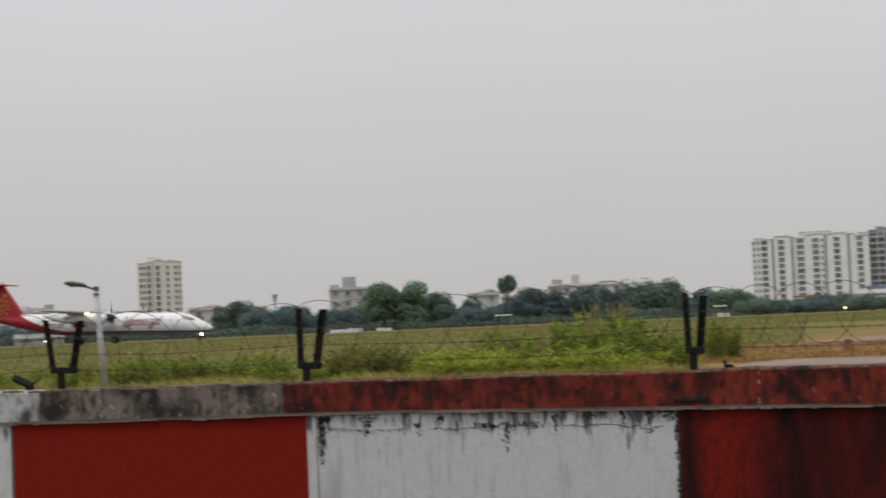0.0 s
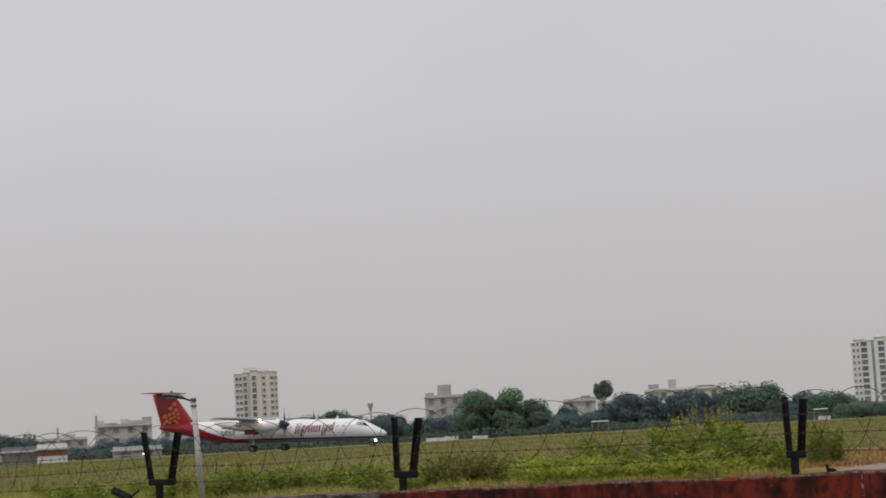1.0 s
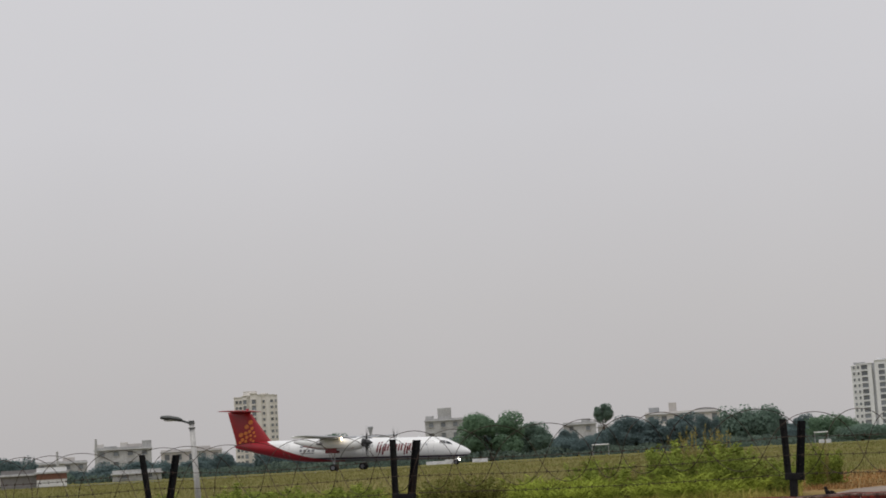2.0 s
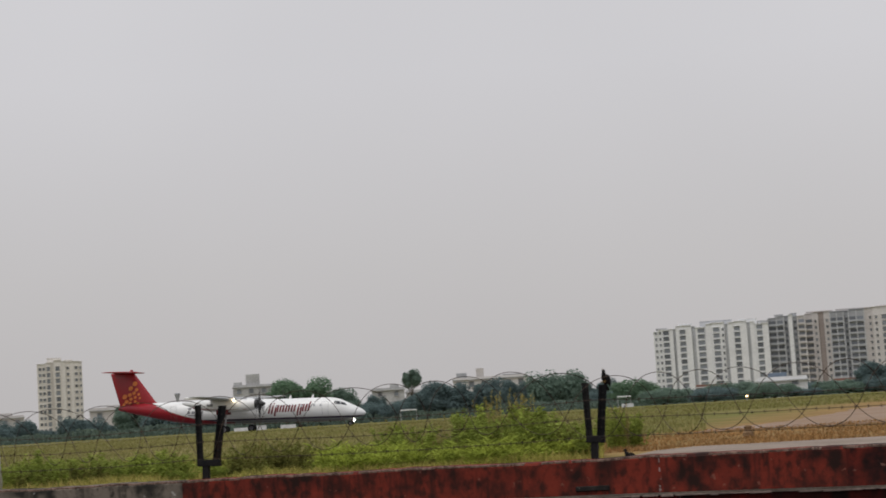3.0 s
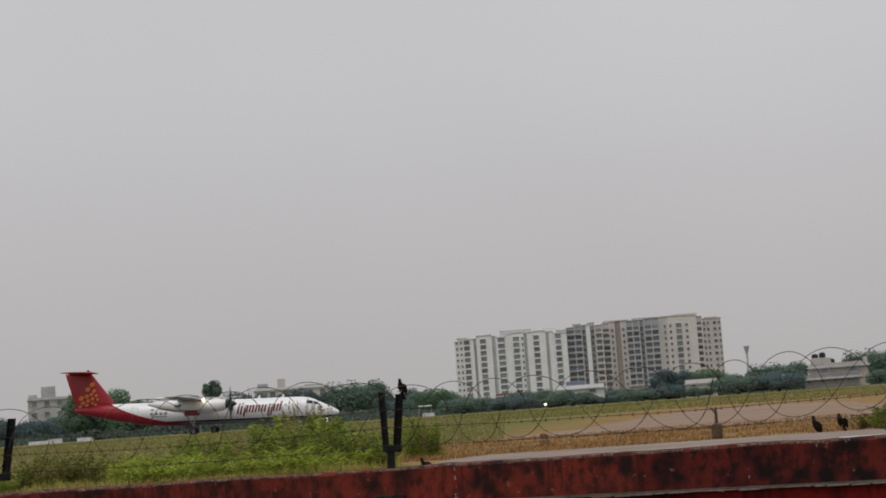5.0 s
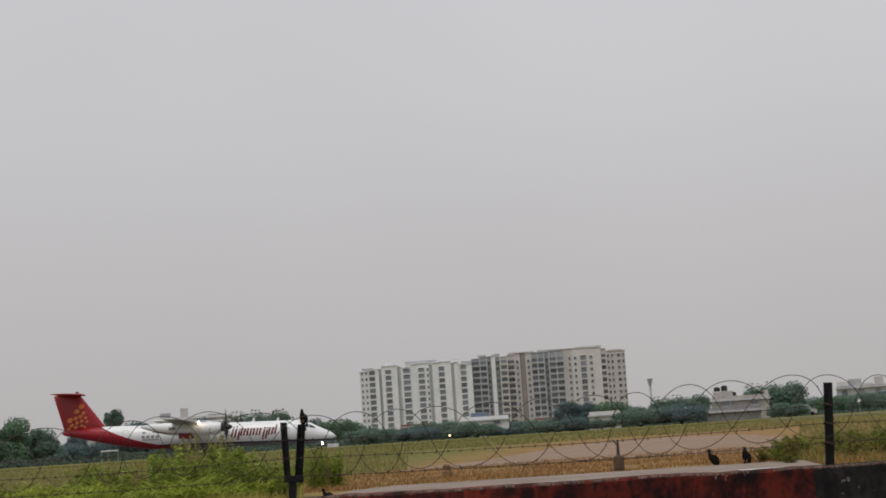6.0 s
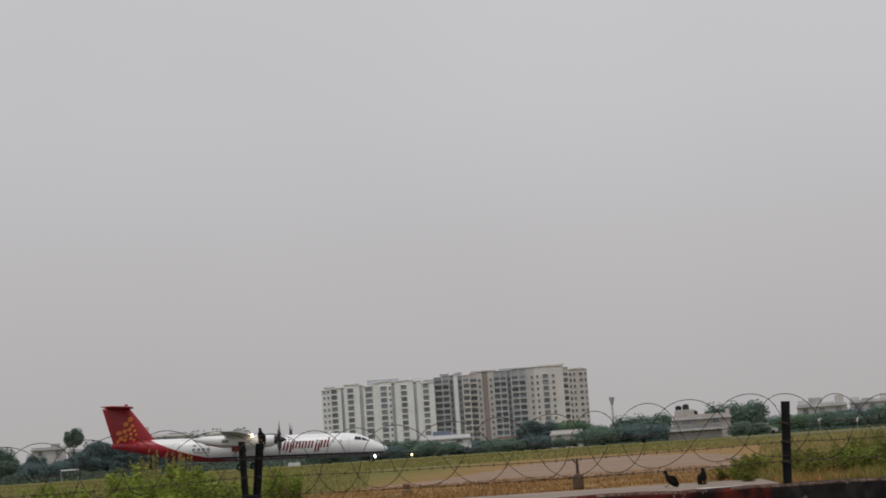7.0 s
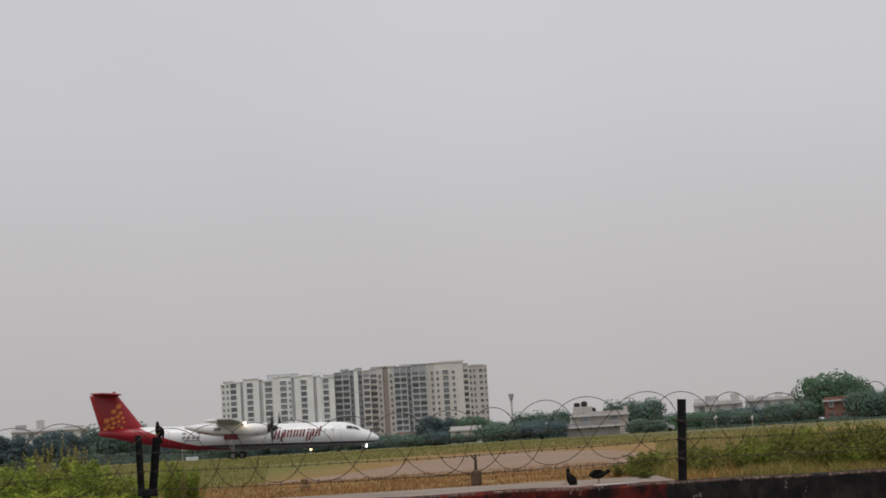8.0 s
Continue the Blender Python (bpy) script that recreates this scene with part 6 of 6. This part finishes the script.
# ---- birds ----
PLUME = material("black_plumage", (0.007, 0.0065, 0.007), 0.8, spread=0.4, scale=20, second=(0.014, 0.011, 0.009), fine=80, bump=0.1)
PLUME_PALE = material("pale_plumage", (0.20, 0.19, 0.18), 0.7, spread=0.3, scale=20)
BEAK = material("dull_yellow_beak", (0.28, 0.17, 0.04), 0.5, spread=0.2)


def bird(label, size=1.0, open_wings=False, reach=0.62):
    """A starling-sized bird, nose along +x, feet at the origin."""
    t = thing("bird", pose(0, 0, 0), label, "bird", "dark birds by the wall")
    k = size
    bm = bmesh.new()
    rings = []
    for x, z, r in ((-0.085, 0.062, 0.010), (-0.06, 0.068, 0.026), (-0.02, 0.078, 0.038), (0.025, 0.092, 0.040), (0.06, 0.110, 0.030), (0.078, 0.122, 0.022), (0.09, 0.128, 0.012)):
        rings.append([(x * k, r * k * math.cos(a), (z + r * 0.9 * math.sin(a)) * k) for a in [i * math.pi / 6 for i in range(12)]])
    loft(bm, rings)
    body = part("body", bm, PLUME, t, smooth=True)
    bm = bmesh.new()
    ball(bm, (0.088 * k, 0, 0.138 * k), 0.025 * k, 0.021 * k, 0.022 * k, 10, 8)
    head = part("head", bm, PLUME, t, smooth=True)
    bm = bmesh.new()
    rod(bm, (0.106 * k, 0, 0.138 * k), (0.140 * k, 0, 0.132 * k), 0.008 * k, 0.001 * k, 6)
    part("beak", bm, BEAK, head)
    bm = bmesh.new()
    loft(bm, [[(x * k, y * k, (z + q) * k) for y, q in ((-w, 0), (0, 0.006), (w, 0), (0, -0.004))] for x, w, z in ((-0.07, 0.012, 0.066), (-0.12, 0.020, 0.052), (-0.165, 0.024, 0.040))])
    part("tail", bm, PLUME, t)
    for side in (-1, 1):
        w = new("wing")
        w.parent = t
        bm = bmesh.new()
        outline = ((0.0, 0.0, 0.034), (0.05, 0.004, 0.046), (0.10, 0.002, 0.046), (0.15, -0.012, 0.040), (0.195, -0.034, 0.022), (0.215, -0.05, 0.004))
        loft(bm, [[((cx + q) * k * (0.4 + 0.6 * reach), side * s * k * reach, r * k) for q, r in ((c, 0), (0, 0.006), (-c, 0), (0, -0.004))] for s, cx, c in outline])
        bmesh.ops.recalc_face_normals(bm, faces=bm.faces)
        part("feathers", bm, PLUME, w)
        w.matrix_basis = pose(0.035 * k, side * 0.024 * k, 0.105 * k, *((0, 0, 0) if open_wings else (0, -68, side * 80)))
    for side in () if open_wings else (-1, 1):
        bm = bmesh.new()
        rod(bm, (0.005 * k, side * 0.016 * k, 0.055 * k), (0.008 * k, side * 0.018 * k, 0.0), 0.004 * k, 0.003 * k, 5)
        for f in (-0.4, 0, 0.4):
            rod(bm, (0.008 * k, side * 0.018 * k, 0.003 * k), ((0.008 + 0.028 * math.cos(f)) * k, (side * 0.018 + 0.028 * math.sin(f)) * k, 0.002 * k), 0.003 * k, 0.002 * k, 4)
        part("leg", bm, BEAK, t)
    return t


perched = bird("dark bird that settles upright on an iron post", 0.78, False, 0.72)
walker = bird("black bird standing on the concrete strip", 1.12)
pecker = bird("black bird pecking on the concrete strip", 1.15)
peeper = bird("small dark bird just behind the coping", 0.8)
peeper.matrix_basis = WALL @ pose(-3.22, 17.2, 0.03, 0, -25, 150)
flyer = bird("dark bird flying past with beating wings", 0.86, True, 1.0)


def wings_of(ob):
    return [c for c in ob.children if c.name.split(".")[0] == "wing"]


# ---- what moves ----
def motions():
    # nose of the airliner along its track: seconds, metres past the nearest point
    track = [(0, -90.3), (0.5, -85.2), (1, -79.9), (1.5, -74.5), (2, -69.0), (2.5, -63.5), (3, -58.2), (3.5, -53.0), (4, -47.8), (4.5, -42.7), (5, -37.6), (5.5, -32.4), (6, -27.0), (6.5, -21.8), (7, -16.7), (7.5, -11.6), (8, -6.3)]
    a = radians(PHI)
    rows = []
    for t, s in track:
        s -= 16.55
        rows.append((t, pose(191.24 * math.sin(a) + s * math.cos(a), 191.24 * math.cos(a) - s * math.sin(a), 0.02, 0, TILT, -PHI)))
    walk(plane, rows)
    for k, prop in enumerate(props):
        home = prop.matrix_basis.copy()
        walk(prop, [(i / 30, home @ pose(0, 0, 0, 20 * k + 88 * i)) for i in range(241)])
    for hub, r in wheels:
        home = hub.matrix_basis.copy()
        step = math.degrees(10.5 / 30 / r)
        walk(hub, [(i / 30, home @ pose(0, 0, 0, 0, step * i)) for i in range(241)])

    # the beacon's lens swings past the street once
    home = beacon.matrix_basis.copy()
    walk(beacon, [(t, home @ pose(0, 0, 0, 0, 0, PHI - 12 + a)) for t, a in ((0, 200), (2, 240), (4, 200), (6, 160), (7, 125), (7.4, 75), (7.5, 0), (7.6, -75), (7.8, -140), (8, -180))])
    # the flyer crosses low from right to left
    def flight(t):
        q = t - 4.0
        return pose(3.68 - 6.65 * q, 10.38 - 0.1 * q, 1.235 + 1.02 * max(q, -0.5) + 0.02 * math.sin(31.4 * t), 0, -11, 181)
    walk(flyer, [(i / 10, flight(i / 10)) for i in range(81)])
    for w in wings_of(flyer):
        home, side = w.matrix_basis.copy(), 1 if w.matrix_basis.translation.y > 0 else -1
        beats = {40: -58, 41: 72, 42: 64, 43: -40}
        walk(w, [(i / 10, home @ pose(0, 0, 0, side * beats.get(i, 62 if i % 2 else -52))) for i in range(81)])
    # one bird comes in and settles on the third post
    top = (-3.305, WALL_Y + 0.16, 0.845)
    rows = []
    for t, dx, dy, dz, ry, rz in [(0, 17.0, 3.0, 2.2, 0, 185), (1.2, 7.6, 1.4, 1.0, 0, 185), (1.9, 2.6, 0.4, 0.35, 0, 183), (2.2, 0.42, 0.0, 0.07, -15, 180), (2.3, 0.13, 0.0, 0.03, -30, 180), (2.4, 0.0, 0.0, 0.0, -18, 180), (2.6, 0, 0, 0, -20, 180), (2.75, 0, 0, 0, -40, 200),
                                  (2.9, 0, 0, 0, -44, 250), (3.2, 0, 0, 0, -46, 262), (5, 0, 0, 0, -44, 258), (6.5, 0, 0, 0, -46, 272), (8, 0, 0, 0, -45, 262)]:
        rows.append((t, WALL @ pose(top[0] + dx, top[1] + dy, top[2] + dz, 0, ry, rz)))
    walk(perched, rows)
    for w in wings_of(perched):
        shut, side = w.matrix_basis.copy(), 1 if w.matrix_basis.translation.y > 0 else -1
        spot = shut.translation
        rows = [(i / 10, pose(*spot, side * (50 if i % 2 else -30), 0, 0)) for i in range(23)]
        rows += [(2.3, pose(*spot, side * 40, 0, side * 10)), (2.37, pose(*spot, side * 10, -30, side * 45)), (2.45, shut), (8, shut)]
        walk(w, rows)
    # two birds on the strip: a few steps and pecks
    rows = []
    for t, x, y, ry, rz in [(0, 8.6, 21.3, -45, 165), (3.5, 8.6, 21.3, -45, 165), (4.2, 8.62, 21.15, -50, 160), (5.0, 8.62, 21.1, -46, 165), (5.5, 8.62, 21.1, -44, 170), (6.2, 8.2, 20.2, -40, 168), (6.5, 8.05, 19.8, -46, 165), (7.0, 7.75, 19.05, -30, 170), (7.5, 7.62, 18.7, -48, 160), (8, 7.55, 18.55, -50, 165)]:
        rows.append((t, pose(x, y, 0.03, 0, ry, rz)))
    walk(walker, rows)
    rows = []
    for t, x, y, ry, rz in [(0, 9.3, 21.4, -10, 200), (4.2, 9.2, 21.3, -20, 195), (5.0, 8.94, 20.9, -30, 220), (5.3, 8.90, 20.8, -40, 235), (5.5, 8.88, 20.75, -42, 240), (5.8, 8.80, 20.5, -45, 235), (6.2, 8.66, 20.0, -45, 240), (6.6, 8.52, 19.7, -50, 262), (7.0, 8.30, 19.2, -48, 262), (7.3, 8.15, 18.9, -40, 310), (7.6, 8.00, 18.6, -5, 345), (7.8, 7.96, 18.5, 16, 352), (8, 7.93, 18.45, 12, 352)]:
        rows.append((t, pose(x, y, 0.03, 0, ry, rz)))
    walk(pecker, rows)


motions()
